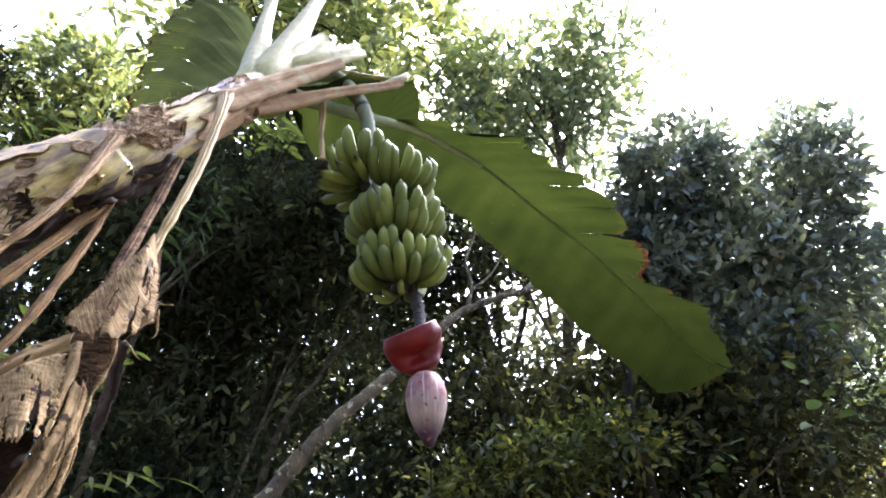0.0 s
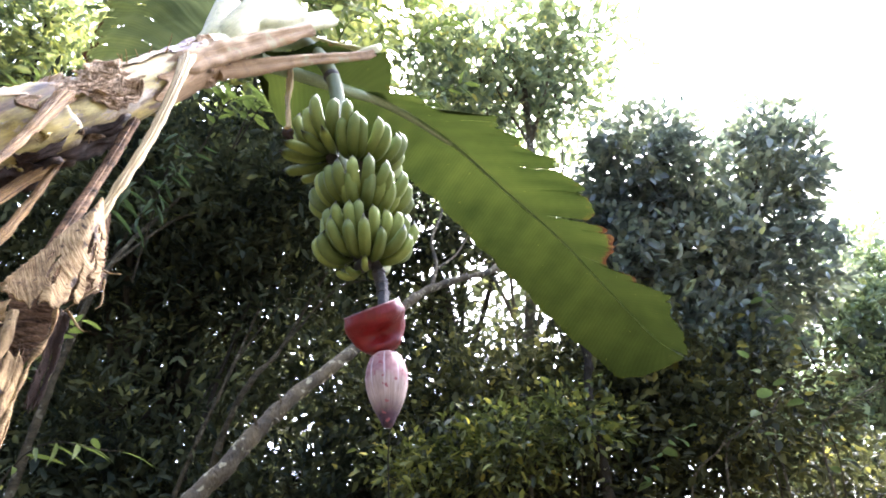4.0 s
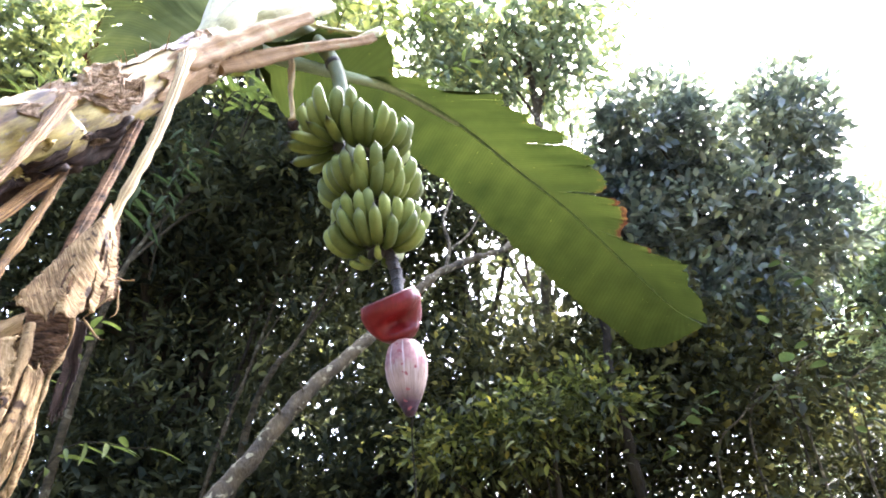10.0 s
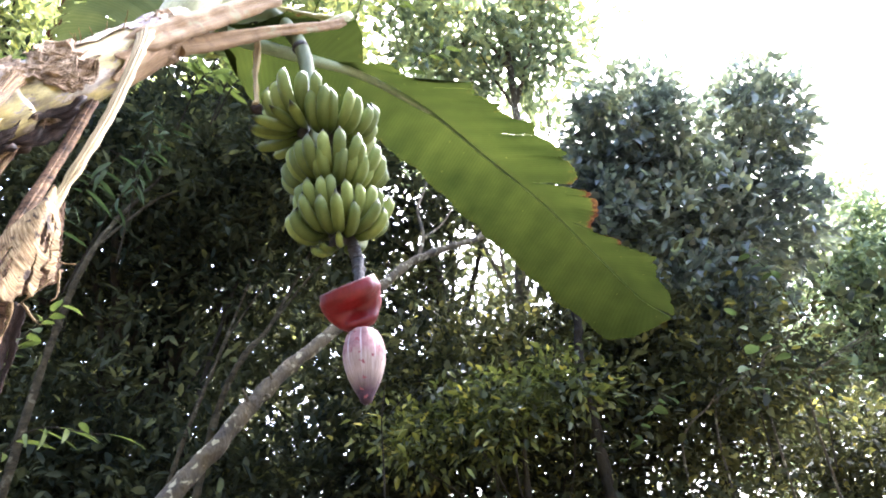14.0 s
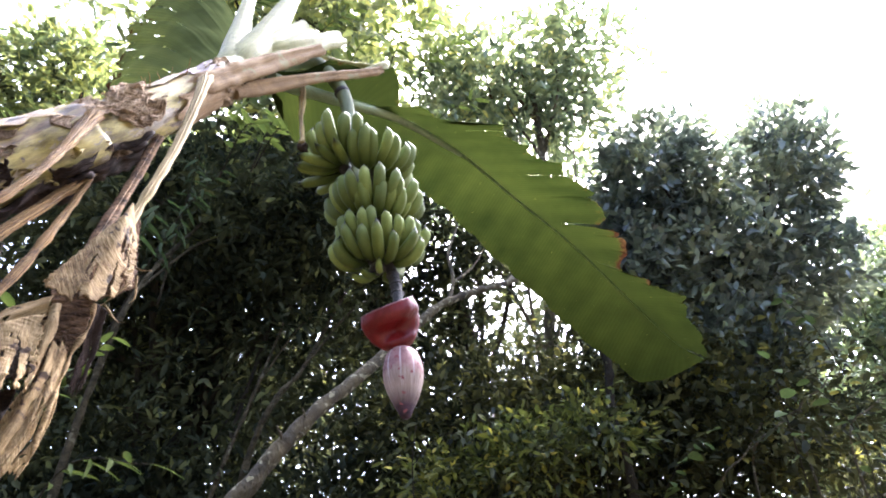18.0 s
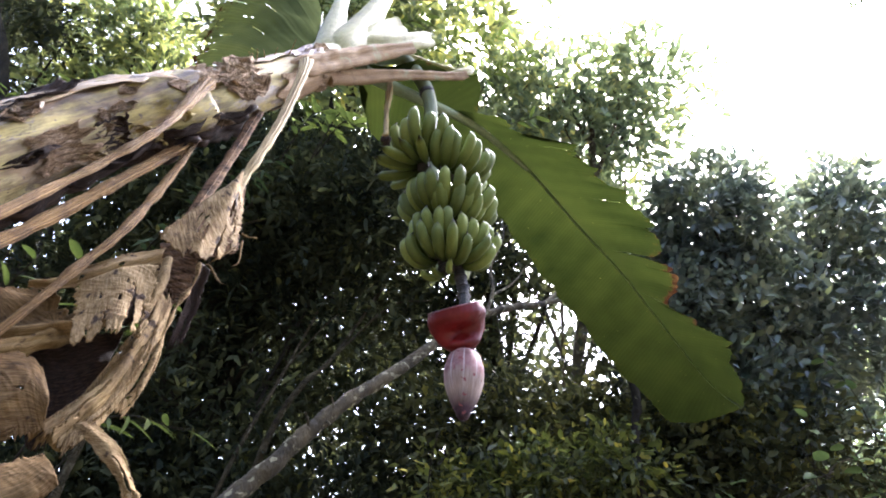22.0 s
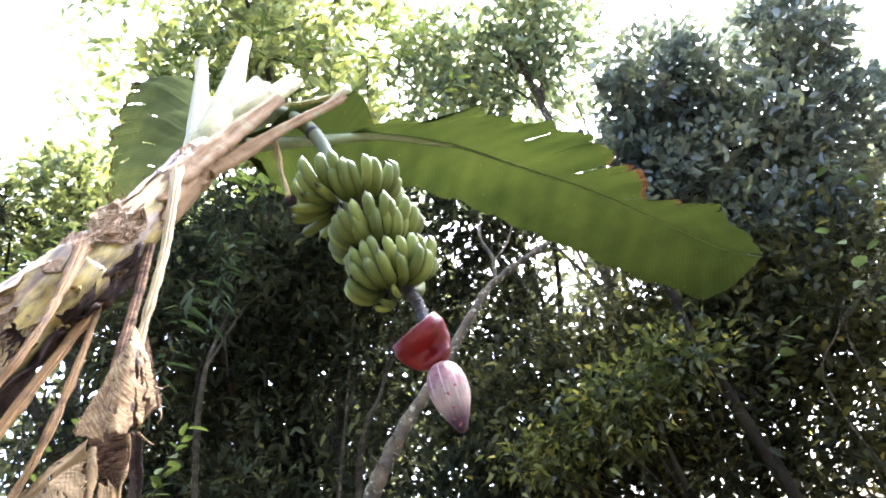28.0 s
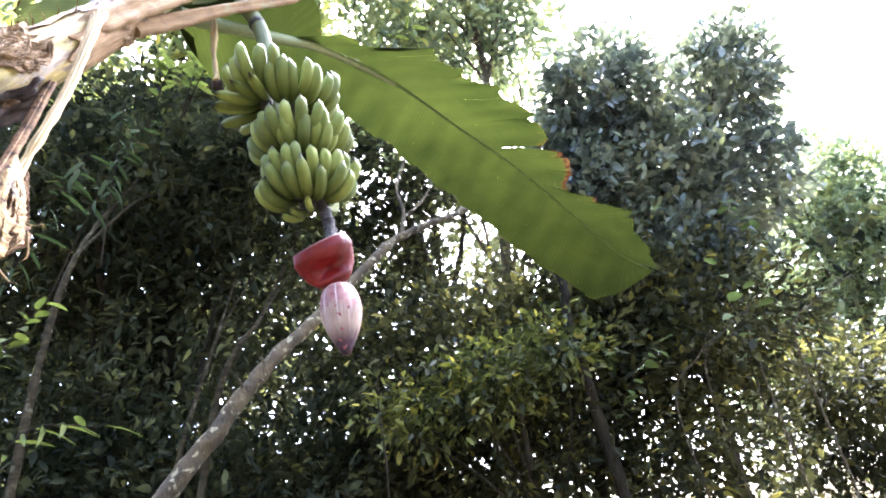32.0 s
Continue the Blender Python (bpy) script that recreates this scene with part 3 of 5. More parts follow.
_c = [-900, -300, -100, -40] + [-20 + 0.8 * i for i in range(51)] + [40, 100, 300, 900]
for gy in _c:
    for gx in _c:
        near = max(0.0, 1 - math.hypot(gx, gy) / 30)
        GV.append((gx, gy, ground_height(gx, gy) * near))
for j in range(len(_c) - 1):
    for i in range(len(_c) - 1):
        k = j * len(_c) + i
        GF.append((k, k + 1, k + 1 + len(_c), k + len(_c)))
tagged(new("ground", mesh_of("ground", GV, GF, M_GROUND)), "brown leaf litter and bare soil under the trees", "ground", "", "structure")

# ---- banana plant ----
plant = thing("banana_plant", (-1.5, 0.12, 0.0), "leaning banana plant with a green bunch and dry leaves", "banana plant")
STEM = [(-1.5, 0.12, 0.0), (-1.22, 0.42, 0.9), (-0.98, 0.76, 1.7), (-0.82, 1.0, 2.2), (-0.735, 1.09, 2.36), (-0.655, 1.22, 2.575), (-0.58, 1.37, 2.84), (-0.515, 1.5, 3.09)]
STEM_R = [0.115, 0.105, 0.088, 0.072, 0.068, 0.063, 0.058, 0.054]
stalk("pseudostem", STEM, STEM_R, M_STEM, plant, n=90, sides=32, rough=0.006, scale=14)
STEM_LINE = spline(STEM, 141)


def on_stem(u, a, lift):
    """A place on the stem: u up its length, a degrees about it (0 faces the path, 90 its upper side)."""
    x = min(max(u, 0), 0.999) * 140
    j = int(x)
    p = STEM_LINE[j].lerp(STEM_LINE[j + 1], x - j)
    d = (STEM_LINE[min(j + 2, 140)] - STEM_LINE[max(j - 1, 0)]).normalized()
    f = Vector((0.62, -0.62, -0.45))
    f = (f - d * f.dot(d)).normalized()
    o = f.cross(d)
    if o.z < 0:
        o = -o
    n = f * math.cos(radians(a)) + o * math.sin(radians(a))
    return p + n * (along(STEM_R, u) + lift), n


def husk(name, u0, u1, a0, a1, material, label="", lift=0.004, crumple=0.006, curl=0.012, ragged=0.03, n=26, m=30, seed=0.0, oval=0.0):
    """A dry sheet that clings to the stem, ragged and curled at its upper rim."""
    V, F, U = [], [], []
    for i in range(n):
        v = i / (n - 1)
        for k in range(m):
            w = k / (m - 1)
            a = (a0 + a1) / 2 + (a1 - a0) * (w - 0.5) * (1 - oval * abs(2 * v - 0.9) ** 2.2) * (1 + 0.18 * noise.noise(Vector((v * 11, seed, w)))) + 7 * noise.noise(Vector((v * 4, seed, 3)))
            top = u1 + ragged * noise.noise(Vector((w * 5, seed, 0))) + ragged * 0.25 * noise.noise(Vector((w * 15, seed, 1)))
            low = u0 + ragged * noise.noise(Vector((w * 4, seed, 8)))
            u = low + (top - low) * v
            up = lift + curl * max(0, v - 0.75) * 4 * (0.4 + 0.6 * abs(noise.noise(Vector((w * 6, seed, 5)))) * 2) + curl * 0.5 * max(0, abs(w - 0.5) * 2 - 0.85) * 6
            p, nn = on_stem(u, a, up)
            p += nn * (crumple * 0.9 * noise.noise(p * 22 + Vector((seed, 0, 0))) + crumple * 1.1 * noise.noise(Vector((w * 15 + 3 * v, v * 2.2, seed))) + crumple * 0.5 * noise.noise(Vector((w * 40, v * 5, seed))))
            V.append(p)
            U.append((v, w))
    for i in range(n - 1):
        for k in range(m - 1):
            q = i * m + k
            F.append((q, q + 1, q + m + 1, q + m))
    ob = part(name, mesh_of(name, V, F, material, U), plant, label)
    so = ob.modifiers.new("thick", "SOLIDIFY")
    so.thickness = 0.001
    return ob


husk("outer_sheath", 0.2, 0.60, -150, 150, M_OLDSHEATH, lift=0.004, crumple=0.005, curl=0.008, ragged=0.02, n=60, m=60, seed=3.0)
husk("outer_sheath", 0.24, 0.57, 52, 150, M_FILM, "pale papery film on the upper side of the stem", lift=0.0065, crumple=0.004, curl=0.004, ragged=0.03, n=60, m=40, seed=31.0)
husk("outer_sheath", 0.66, 0.80, 62, 150, M_FILM, "", lift=0.003, crumple=0.003, curl=0.002, ragged=0.03, n=40, m=30, seed=32.0)
husk("dry_husk", 0.555, 0.635, 25, 150, M_HUSK, "dark curled rim of a dry sheath", lift=0.006, crumple=0.005, curl=0.010, n=34, m=50, seed=5.0)
for k, (u0, u1, a0, a1) in enumerate(((0.632, 0.685, -12, 66), (0.65, 0.694, 22, 92), (0.655, 0.70, -16, 44), (0.642, 0.69, 8, 58), (0.662, 0.698, 34, 80))):
    husk("dry_husk", u0, u1, a0, a1, M_KNOB, "rough frayed grey-brown husk", lift=0.006 + 0.0022 * k, crumple=0.008, curl=0.009, ragged=0.02, n=40, m=46, seed=7.0 + 3.3 * k, oval=0.75)
# Dark skin on these two also paints the shade on the stem's underside.
husk("dry_husk", 0.50, 0.665, -110, -22, M_DARKHUSKSHADE, "dry husk under the stem, darkened for its shade", lift=0.010, crumple=0.02, curl=0.012, ragged=0.03, n=34, m=30, seed=9.0)
husk("dry_husk", 0.36, 0.56, -115, -40, M_DARKHUSKSHADE, "", lift=0.014, crumple=0.02, curl=0.02, ragged=0.03, n=34, m=30, seed=10.0)
husk("leaf_sheath", 0.74, 0.955, -100, 14, M_SHEATH, "smooth tan sheath on the shaded side of the stem", lift=0.003, crumple=0.003, curl=0.002, ragged=0.06, n=60, m=50, seed=21.0)
husk("dry_husk", 0.83, 0.885, -70, 60, M_HUSK, "brown collar below the cut stalks", lift=0.003, crumple=0.009, curl=0.01, ragged=0.02, seed=11.0)
husk("dry_husk", 0.80, 0.87, 20, 80, M_VIOLET, "", lift=0.003, crumple=0.004, curl=0.004, ragged=0.03, seed=12.0)
husk("dry_husk", 0.375, 0.405, -30, 12, M_HUSK, "peeled knot of an old leaf base", lift=0.008, crumple=0.006, curl=0.016, ragged=0.012, n=30, m=36, seed=14.0)
husk("dry_husk", 0.37, 0.425, 55, 130, M_DARKHUSKSHADE, "dark curled rim of a dry sheath", lift=0.008, crumple=0.006, curl=0.016, ragged=0.02, n=30, m=36, seed=15.0)
husk("dry_husk", 0.415, 0.44, -35, 5, M_DARKHUSKSHADE, "", lift=0.006, crumple=0.006, curl=0.012, ragged=0.015, n=24, m=24, seed=16.0)
_rh = random.Random(8)
for i in range(18):
    u, a = _rh.uniform(0.34, 0.50) if i < 14 else _rh.uniform(0.48, 0.62), _rh.uniform(-62, 36)
    husk("peeling_flake", u, u + _rh.uniform(0.010, 0.03), a, a + _rh.uniform(8, 24), [M_HUSK, M_OLDSHEATH, M_HUSK, M_DARKHUSKSHADE][i % 4], oval=0.8, lift=0.005, crumple=0.006, curl=_rh.uniform(0.006, 0.026), ragged=0.014, n=10, m=10, seed=20.0 + i)
for i in range(9):
    u, a = _rh.uniform(0.6, 0.82), _rh.uniform(60, 110)
    p, nn = on_stem(u, a, 0.0)
    e = p + nn * _rh.uniform(0.012, 0.035) + Vector((_rh.uniform(-0.01, 0.02), 0, _rh.uniform(0, 0.02)))
    stalk("fibre", [p, p.lerp(e, 0.5) + Vector((0.002, 0, 0)), e], [0.0016, 0.0011, 0.0005], M_DRY, plant, n=5, sides=5)

# big green leaf
MID = [(-0.47, 1.53, 3.05), (-0.407, 1.6, 3.084), (-0.251, 1.72, 3.139), (-0.064, 1.9, 3.232), (0.2, 2.3, 3.408), (0.518, 2.7, 3.451), (0.879, 3.05, 3.403), (1.243, 3.33, 3.218), (1.516, 3.48, 3.023), (1.734, 3.58, 2.943)]


def table(rows, s):
    for (a, p), (b, q) in zip(rows, rows[1:]):
        if s <= b:
            return p + (q - p) * max(0, s - a) / (b - a)
    return rows[-1][1]


LEAN = 0.14
OPEN = {2.015: 0.016, 2.40: 0.014}


def blade(name, mid, lobes, parent, material, label="", droop=15, rib=0.011, arch=0.0, seed=0.0):
    """A banana leaf: lobes on either side (sign, from, to, widths by length, extra droop, burnt). Torn between lobes."""
    line = spline(mid, 220)
    dist = [0.0]
    for a, b in zip(line, line[1:]):
        dist.append(dist[-1] + (b - a).length)
    total = dist[-1]

    def at(s):
        s = min(max(s, 0), total - 1e-4)
        j = max(i for i in range(len(dist) - 1) if dist[i] <= s)
        t = (s - dist[j]) / (dist[j + 1] - dist[j])
        d = (line[min(j + 3, 219)] - line[max(j - 2, 0)]).normalized()
        return line[j].lerp(line[j + 1], t), d
    V, F, U, B = [], [], [], []
    for sign, s0, s1, widths, extra, burnt in lobes:
        n, m, o = max(6, int((s1 - s0) / 0.007)), 14, len(V)
        for i in range(n + 1):
            s = s0 + (s1 - s0) * i / n
            w = max(0.002, table(widths, s))
            ragged = (0.06 if sign > 0 else 0.03) * max(0, noise.noise(Vector((s * 30, seed + 9, sign)))) * (1 if w > 0.1 else 0)
            w *= 1 + (0.05 if sign > 0 else 0.04) * noise.noise(Vector((s * 11, seed + sign, 0))) + (0.07 if sign > 0 else 0.02) * noise.noise(Vector((s * 55, seed, 1)))
            if sign > 0:
                w *= 1 - 0.09 * abs(2 * i / n - 1) ** 3
                # short tears in from the rim
                cell = math.floor(s * 4.5)
                near = abs(s * 4.5 - cell - 0.5 - 0.35 * math.sin(cell * 7.3)) / 4.5
                w *= 1 - max(0.0, 0.05 + 0.10 * math.sin(cell * 3.7)) * max(0.0, 1 - near / 0.014)
            for k in range(m + 1):
                v = k / m
                # side veins run forward, so the lobes lean towards the tip
                p, d = at(s - LEAN * (1 - v))
                if sign > 0:
                    p = p + d * (max(0, v - 0.25) * (OPEN.get(s0, 0) * (1 - i / n) - OPEN.get(s1, 0) * i / n) - 0.012 * max(0, v - 0.6) * (1 - 2 * i / n))
                side = d.cross(Vector((0, 0, 1))).normalized() * sign
                up = side.cross(d) * sign
                if up.z < 0:
                    up = -up
                a = radians(droop + (extra if extra < 0 else extra * max(0, v - 0.5) * 2) + arch * v)
                q = p + (side * math.cos(a) - up * math.sin(a)) * (w * v * (1 - ragged * v ** 6))
                wave = 0.010 * math.sin(s * 21 + seed + 2.2 * sign) + 0.012 * noise.noise(Vector((s * 9, v * 2, seed)))
                q += up * wave * v * v * (1 if w > 0.05 else 0.2)
                V.append(q)
                U.append((s, v * w * sign))
                edge = min(1, max(0, (v - 0.8) / 0.2))
                tear = min(1, max(0, 1 - min(s - s0, s1 - s) / 0.03)) * v * 0.5
                B.append(burnt * edge + 0.16 * edge + burnt * tear * 0.6)
        for i in range(n):
            for k in range(m):
                a = o + i * (m + 1) + k
                F.append((a, a + 1, a + m + 2, a + m + 1) if sign > 0 else (a, a + m + 1, a + m + 2, a + 1))
    leaf = part(name, mesh_of(name, V, F, material, U, B), parent, label)
    rv, rf, ru = tube([p - Vector((0, 0, rib * 0.6)) for p in mid], [rib * 2.0, rib * 1.9, rib * 1.7, rib * 1.2, rib * 0.75, rib * 0.62, rib * 0.5, rib * 0.38, rib * 0.24, rib * 0.1][:len(mid)], n=60, sides=8)
    part("midrib", mesh_of("midrib", rv, rf, M_RIB, ru), leaf)
    return leaf


stalk("petiole", [Vector(p) - Vector((0, 0.004, 0.016)) for p in MID[:5]], [0.024, 0.022, 0.019, 0.014, 0.009], M_PETIOLE, plant, "pale grey-green base of the leaf rib", n=30, sides=12)
UP = [(0.08, 0.214), (0.5, 0.032), (0.545, 0.139), (0.62, 0.134), (0.7, 0.161), (0.735, 0.214), (0.76, 0.332), (0.83, 0.337), (0.92, 0.321), (1.02, 0.305), (1.13, 0.332), (1.2, 0.31), (1.27, 0.326), (1.33, 0.396), (1.45, 0.374), (1.55, 0.396), (1.63, 0.412), (1.75, 0.385), (1.85, 0.358), (1.98, 0.332), (2.02, 0.268), (2.06, 0.321), (2.18, 0.321), (2.28, 0.268), (2.36, 0.161), (2.42, 0.128), (2.5, 0.225), (2.58, 0.251), (2.66, 0.289), (2.72, 0.364), (2.8, 0.321), (2.9, 0.251), (3.0, 0.214), (3.12, 0.128), (3.22, 0.021)]
LOW = [(0.08, 0.05), (0.13, 0.16), (0.19, 0.225), (0.3, 0.25), (0.48, 0.255), (1.04, 0.265), (1.21, 0.275), (1.54, 0.30), (1.8, 0.345), (2.01, 0.37), (2.39, 0.39), (2.6, 0.40), (2.75, 0.39), (2.95, 0.375), (3.08, 0.365), (3.16, 0.30), (3.21, 0.16), (3.235, 0.01)]
FOLD = [(0.09, 0.05), (0.2, 0.11), (0.34, 0.125), (0.42, 0.15), (0.47, 0.17), (0.52, 0.12), (0.555, 0.02)]
CUTS = [0.54, 0.90, 1.2, 1.48, 1.76, 2.015, 2.40, 2.56, 2.86, 3.05, 3.22]
TILT = [0.8, 1.6, 0.8, 1.8, 0.9, 3.2, 0.3, 1.6, 0.9, 1.8]
BURNT = [0.03, 0.04, 0.05, 0.06, 0.2, 0.6, 0.3, 0.06, 0.05, 0.06]
lobes = [(1, 0.09, 0.56, FOLD, -68, 0.12), (-1, 0.09, 3.235, LOW, 0, 0.05)] + [(1, a, b, UP, t, k) for a, b, t, k in zip(CUTS, CUTS[1:], TILT, BURNT)]
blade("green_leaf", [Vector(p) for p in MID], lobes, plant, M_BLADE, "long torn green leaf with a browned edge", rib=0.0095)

# leaf behind the crown
def fan_leaf(name, inner, outer, parent, material, label, tears=(), n=190, m=40, seed=0.0):
    """A broad half blade between its rib and its outer edge, split here and there."""
    a, b = spline(inner, n), spline(outer, n)
    V, F, U, B = [], [], [], []
    for i in range(n):
        s = i / (n - 1)
        fold = s * 3.6 + 0.9 * noise.noise(Vector((s * 4, seed, 7)))
        pleat = abs(fold - math.floor(fold) - 0.5) * 4 - 1
        for k in range(m):
            v = k / (m - 1)
            reach = 1 + 0.10 * noise.noise(Vector((s * 9, seed, 0))) + 0.05 * noise.noise(Vector((s * 40, seed, 2))) - 0.05 * max(0, pleat) ** 3
            p = a[i].lerp(b[i], v * reach)
            p += Vector((0.1, -0.5, 0.25)) * (0.10 * math.sin(math.pi * v) + 0.026 * pleat * v * (1.15 - 0.5 * v) + 0.006 * v * math.sin(s * 70 + 3 * v + seed))
            p += Vector(noise.noise_vector(p * 5)) * 0.012
            V.append(p)
            U.append((s * (a[-1] - a[0]).length, v * (b[i] - a[i]).length))
            B.append(0.30 * max(0, (v - 0.82) / 0.18) + 0.40 * max(0, 0.35 + noise.noise(p * 7)) * v ** 4)
    for i in range(n - 1):
        for k in range(m - 1):
            v = k / (m - 1)
            if any(abs(i / n - c) < 0.0042 and v0 < v < v1 for c, v0, v1 in tears):
                continue
            if v > 0.8 and noise.noise(Vector((i * 0.35, k * 0.5, seed))) > 0.75 - 0.45 * (v - 0.8) / 0.2:
                continue
            q = i * m + k
            F.append((q, q + 1, q + m + 1, q + m))
    leaf = part(name, mesh_of(name, V, F, material, U, B), parent, label)
    rv, rf, ru = tube(inner, [0.014, 0.011, 0.007, 0.003], n=24, sides=8)
    part("midrib", mesh_of("midrib", rv, rf, M_RIB, ru), leaf)
    return leaf


fan_leaf("green_leaf", [(-0.70, 1.68, 3.06), (-0.804, 1.8, 3.237), (-0.821, 1.95, 3.534), (-0.84, 2.1, 3.838), (-0.953, 2.35, 4.333)], [(-1.22, 2.0, 3.30), (-1.40, 2.2, 3.68), (-1.48, 2.35, 4.12), (-1.50, 2.42, 4.44), (-1.44, 2.5, 4.80), (-1.2, 2.5, 4.74)], plant, M_BLADEHAZE, "broad green leaf with a ragged brown end", tears=((0.10, 0.55, 0.9), (0.16, 0.4, 0.52), (0.22, 0.7, 1.1), (0.28, 0.3, 0.42), (0.33, 0.62, 0.8), (0.38, 0.78, 1.1), (0.42, 0.35, 0.5), (0.47, 0.5, 0.62), (0.55, 0.74, 1.1), (0.6, 0.4, 0.55), (0.66, 0.6, 0.85), (0.74, 0.8, 1.1), (0.82, 0.5, 0.7)), seed=5.0)


# cut leaf stalks at the crown
def channel(a, u):
    return 1 - 0.35 * max(0, math.cos(a - 1.2)) ** 2


def ribbon(a, u):
    return 0.3 + 0.7 * abs(math.cos(a - 2.2 * u)) + 0.08 * math.cos(3 * a)


def keeled(a, u):
    return 0.72 + 0.2 * math.cos(2 * a - 0.7) + 0.1 * math.cos(3 * a + 0.4) + 0.012 * math.cos(9 * a) + 0.04 * math.sin(9 * u + a)


def flat(a, u):
    return 0.55 + 0.45 * abs(math.cos(a - 0.5))


stalk("cut_leaf_stalk", [(-0.585, 1.36, 2.82), (-0.56, 1.43, 2.98), (-0.59, 1.5, 3.14), (-0.628, 1.6, 3.41), (-0.66, 1.7, 3.66), (-0.672, 1.73, 3.76)], [0.035, 0.056, 0.046, 0.029, 0.024, 0.026], M_PALE, plant, "pale cut leaf stalk", n=18, sides=16, shape=channel)
stalk("cut_leaf_stalk", [(-0.57, 1.38, 2.86), (-0.54, 1.44, 3.0), (-0.52, 1.5, 3.13), (-0.505, 1.6, 3.40), (-0.49, 1.69, 3.66), (-0.48, 1.74, 3.8)], [0.035, 0.058, 0.062, 0.044, 0.028, 0.025], M_PALE, plant, "pale cut leaf stalk", n=18, sides=16, shape=channel)
stalk("cut_leaf_stalk", [(-0.56, 1.41, 2.92), (-0.53, 1.45, 3.02), (-0.475, 1.5, 3.14), (-0.435, 1.57, 3.29), (-0.405, 1.62, 3.38)], [0.03, 0.05, 0.05, 0.047, 0.044], M_PALE, plant, "short pale cut leaf stalk", n=18, sides=24, shape=keeled, rough=0.003, scale=30)
stalk("cut_leaf_stalk", [(-0.54, 1.43, 2.97), (-0.49, 1.48, 3.07), (-0.42, 1.54, 3.18), (-0.353, 1.62, 3.32), (-0.296, 1.7, 3.44)], [0.03, 0.046, 0.042, 0.037, 0.034], M_PALE, plant, "short pale cut leaf stalk", n=18, sides=24, shape=keeled, rough=0.003, scale=30)
stalk("brown_sheath", [(-0.63, 1.2, 2.62), (-0.565, 1.29, 2.76), (-0.508, 1.37, 2.89), (-0.428, 1.47, 3.06), (-0.334, 1.565, 3.222)], [0.010, 0.034, 0.035, 0.030, 0.022], M_SHEATH, plant, "tan dry leaf sheath along the stem", n=40, sides=28, shape=keeled, rough=0.006, scale=24)
stalk("dry_leaf_stalk", [(-0.53, 1.38, 2.83), (-0.455, 1.46, 2.93), (-0.328, 1.56, 3.078), (-0.174, 1.68, 3.241), (-0.135, 1.71, 3.29)], [0.03, 0.027, 0.020, 0.018, 0.016], M_SHEATH, plant, "dry leaf stalk with a curled end", n=40, sides=20, shape=keeled, rough=0.003, scale=34)
stalk("curled_end", [(-0.19, 1.68, 3.25), (-0.145, 1.71, 3.30), (-0.118, 1.735, 3.35), (-0.12, 1.75, 3.385)], [0.010, 0.018, 0.014, 0.002], M_PALE, plant, "", n=12, sides=10, shape=flat)
stalk("pale_strip", [(-0.41, 1.56, 3.21), (-0.32, 1.62, 3.235), (-0.23, 1.675, 3.268), (-0.165, 1.71, 3.305), (-0.13, 1.73, 3.35)], [0.004, 0.012, 0.013, 0.013, 0.003], M_PALE, plant, "silvery pale strip of a torn sheath", n=30, sides=14, shape=ribbon, rough=0.004, scale=40)
stalk("dry_tassel", [(-0.388, 1.6, 3.12), (-0.374, 1.57, 2.99), (-0.366, 1.55, 2.89), (-0.352, 1.53, 2.79), (-0.345, 1.52, 2.755)], [0.006, 0.011, 0.008, 0.012, 0.014], M_STRAW, plant, "pale twisted strip of dry sheath", n=40, sides=14, shape=ribbon, rough=0.005, scale=40)
stalk("tassel_end", [(-0.347, 1.52, 2.765), (-0.342, 1.52, 2.742), (-0.33, 1.52, 2.728)], [0.012, 0.02, 0.008], M_DARKHUSKSHADE, plant, "dark flared end", n=20, sides=14, shape=ribbon, rough=0.008, scale=50)

# dry stalks that hang from the stem
def ribbed(a, u):
    return 0.74 + 0.2 * math.cos(2 * a) + 0.1 * math.cos(7 * a) + 0.05 * math.cos(13 * a) - 0.32 * max(0, math.cos(a + 0.6)) ** 6 - 0.25 * max(0, math.cos(a - 1.3)) ** 14 - 0.25 * max(0, math.cos(a + 2.3)) ** 14


def furrowed(a, u):
    seam = math.exp(-((math.cos(a - 4.2 - 1.2 * u) - 1) / 0.06) ** 2)
    return 0.86 + 0.09 * math.cos(2 * a + 3 * u) + 0.05 * math.cos(5 * a - 2 * u) + 0.04 * math.sin(34 * u + 2 * a) - 0.35 * seam + 0.035 * math.cos(9 * a + 7 * u) + 0.022 * math.cos(17 * a - 9 * u)



def dry_stalk(pts, radii, seed, material=M_DRY):
    stalk("dry_leaf_stalk", pts, radii, material, plant, "dry ridged leaf stalk", n=60, sides=32, shape=ribbed, rough=0.0035, scale=22, seed=seed)


dry_stalk([(-0.60, 1.345, 2.83), (-0.565, 1.27, 2.76), (-0.539, 1.21, 2.65), (-0.512, 1.1, 2.379), (-0.504, 1.03, 2.22), (-0.501, 0.98, 2.10)], [0.026, 0.024, 0.013, 0.011, 0.010, 0.009], 1.0, M_STRAW)
dry_stalk([(-0.678, 1.06, 2.426), (-0.663, 1.02, 2.354), (-0.644, 0.96, 2.245), (-0.633, 0.9, 2.138), (-0.647, 0.84, 2.019), (-0.66, 0.78, 1.913), (-0.666, 0.71, 1.804)], [0.024, 0.015, 0.0095, 0.008, 0.0078, 0.0078, 0.0078], 2.0)
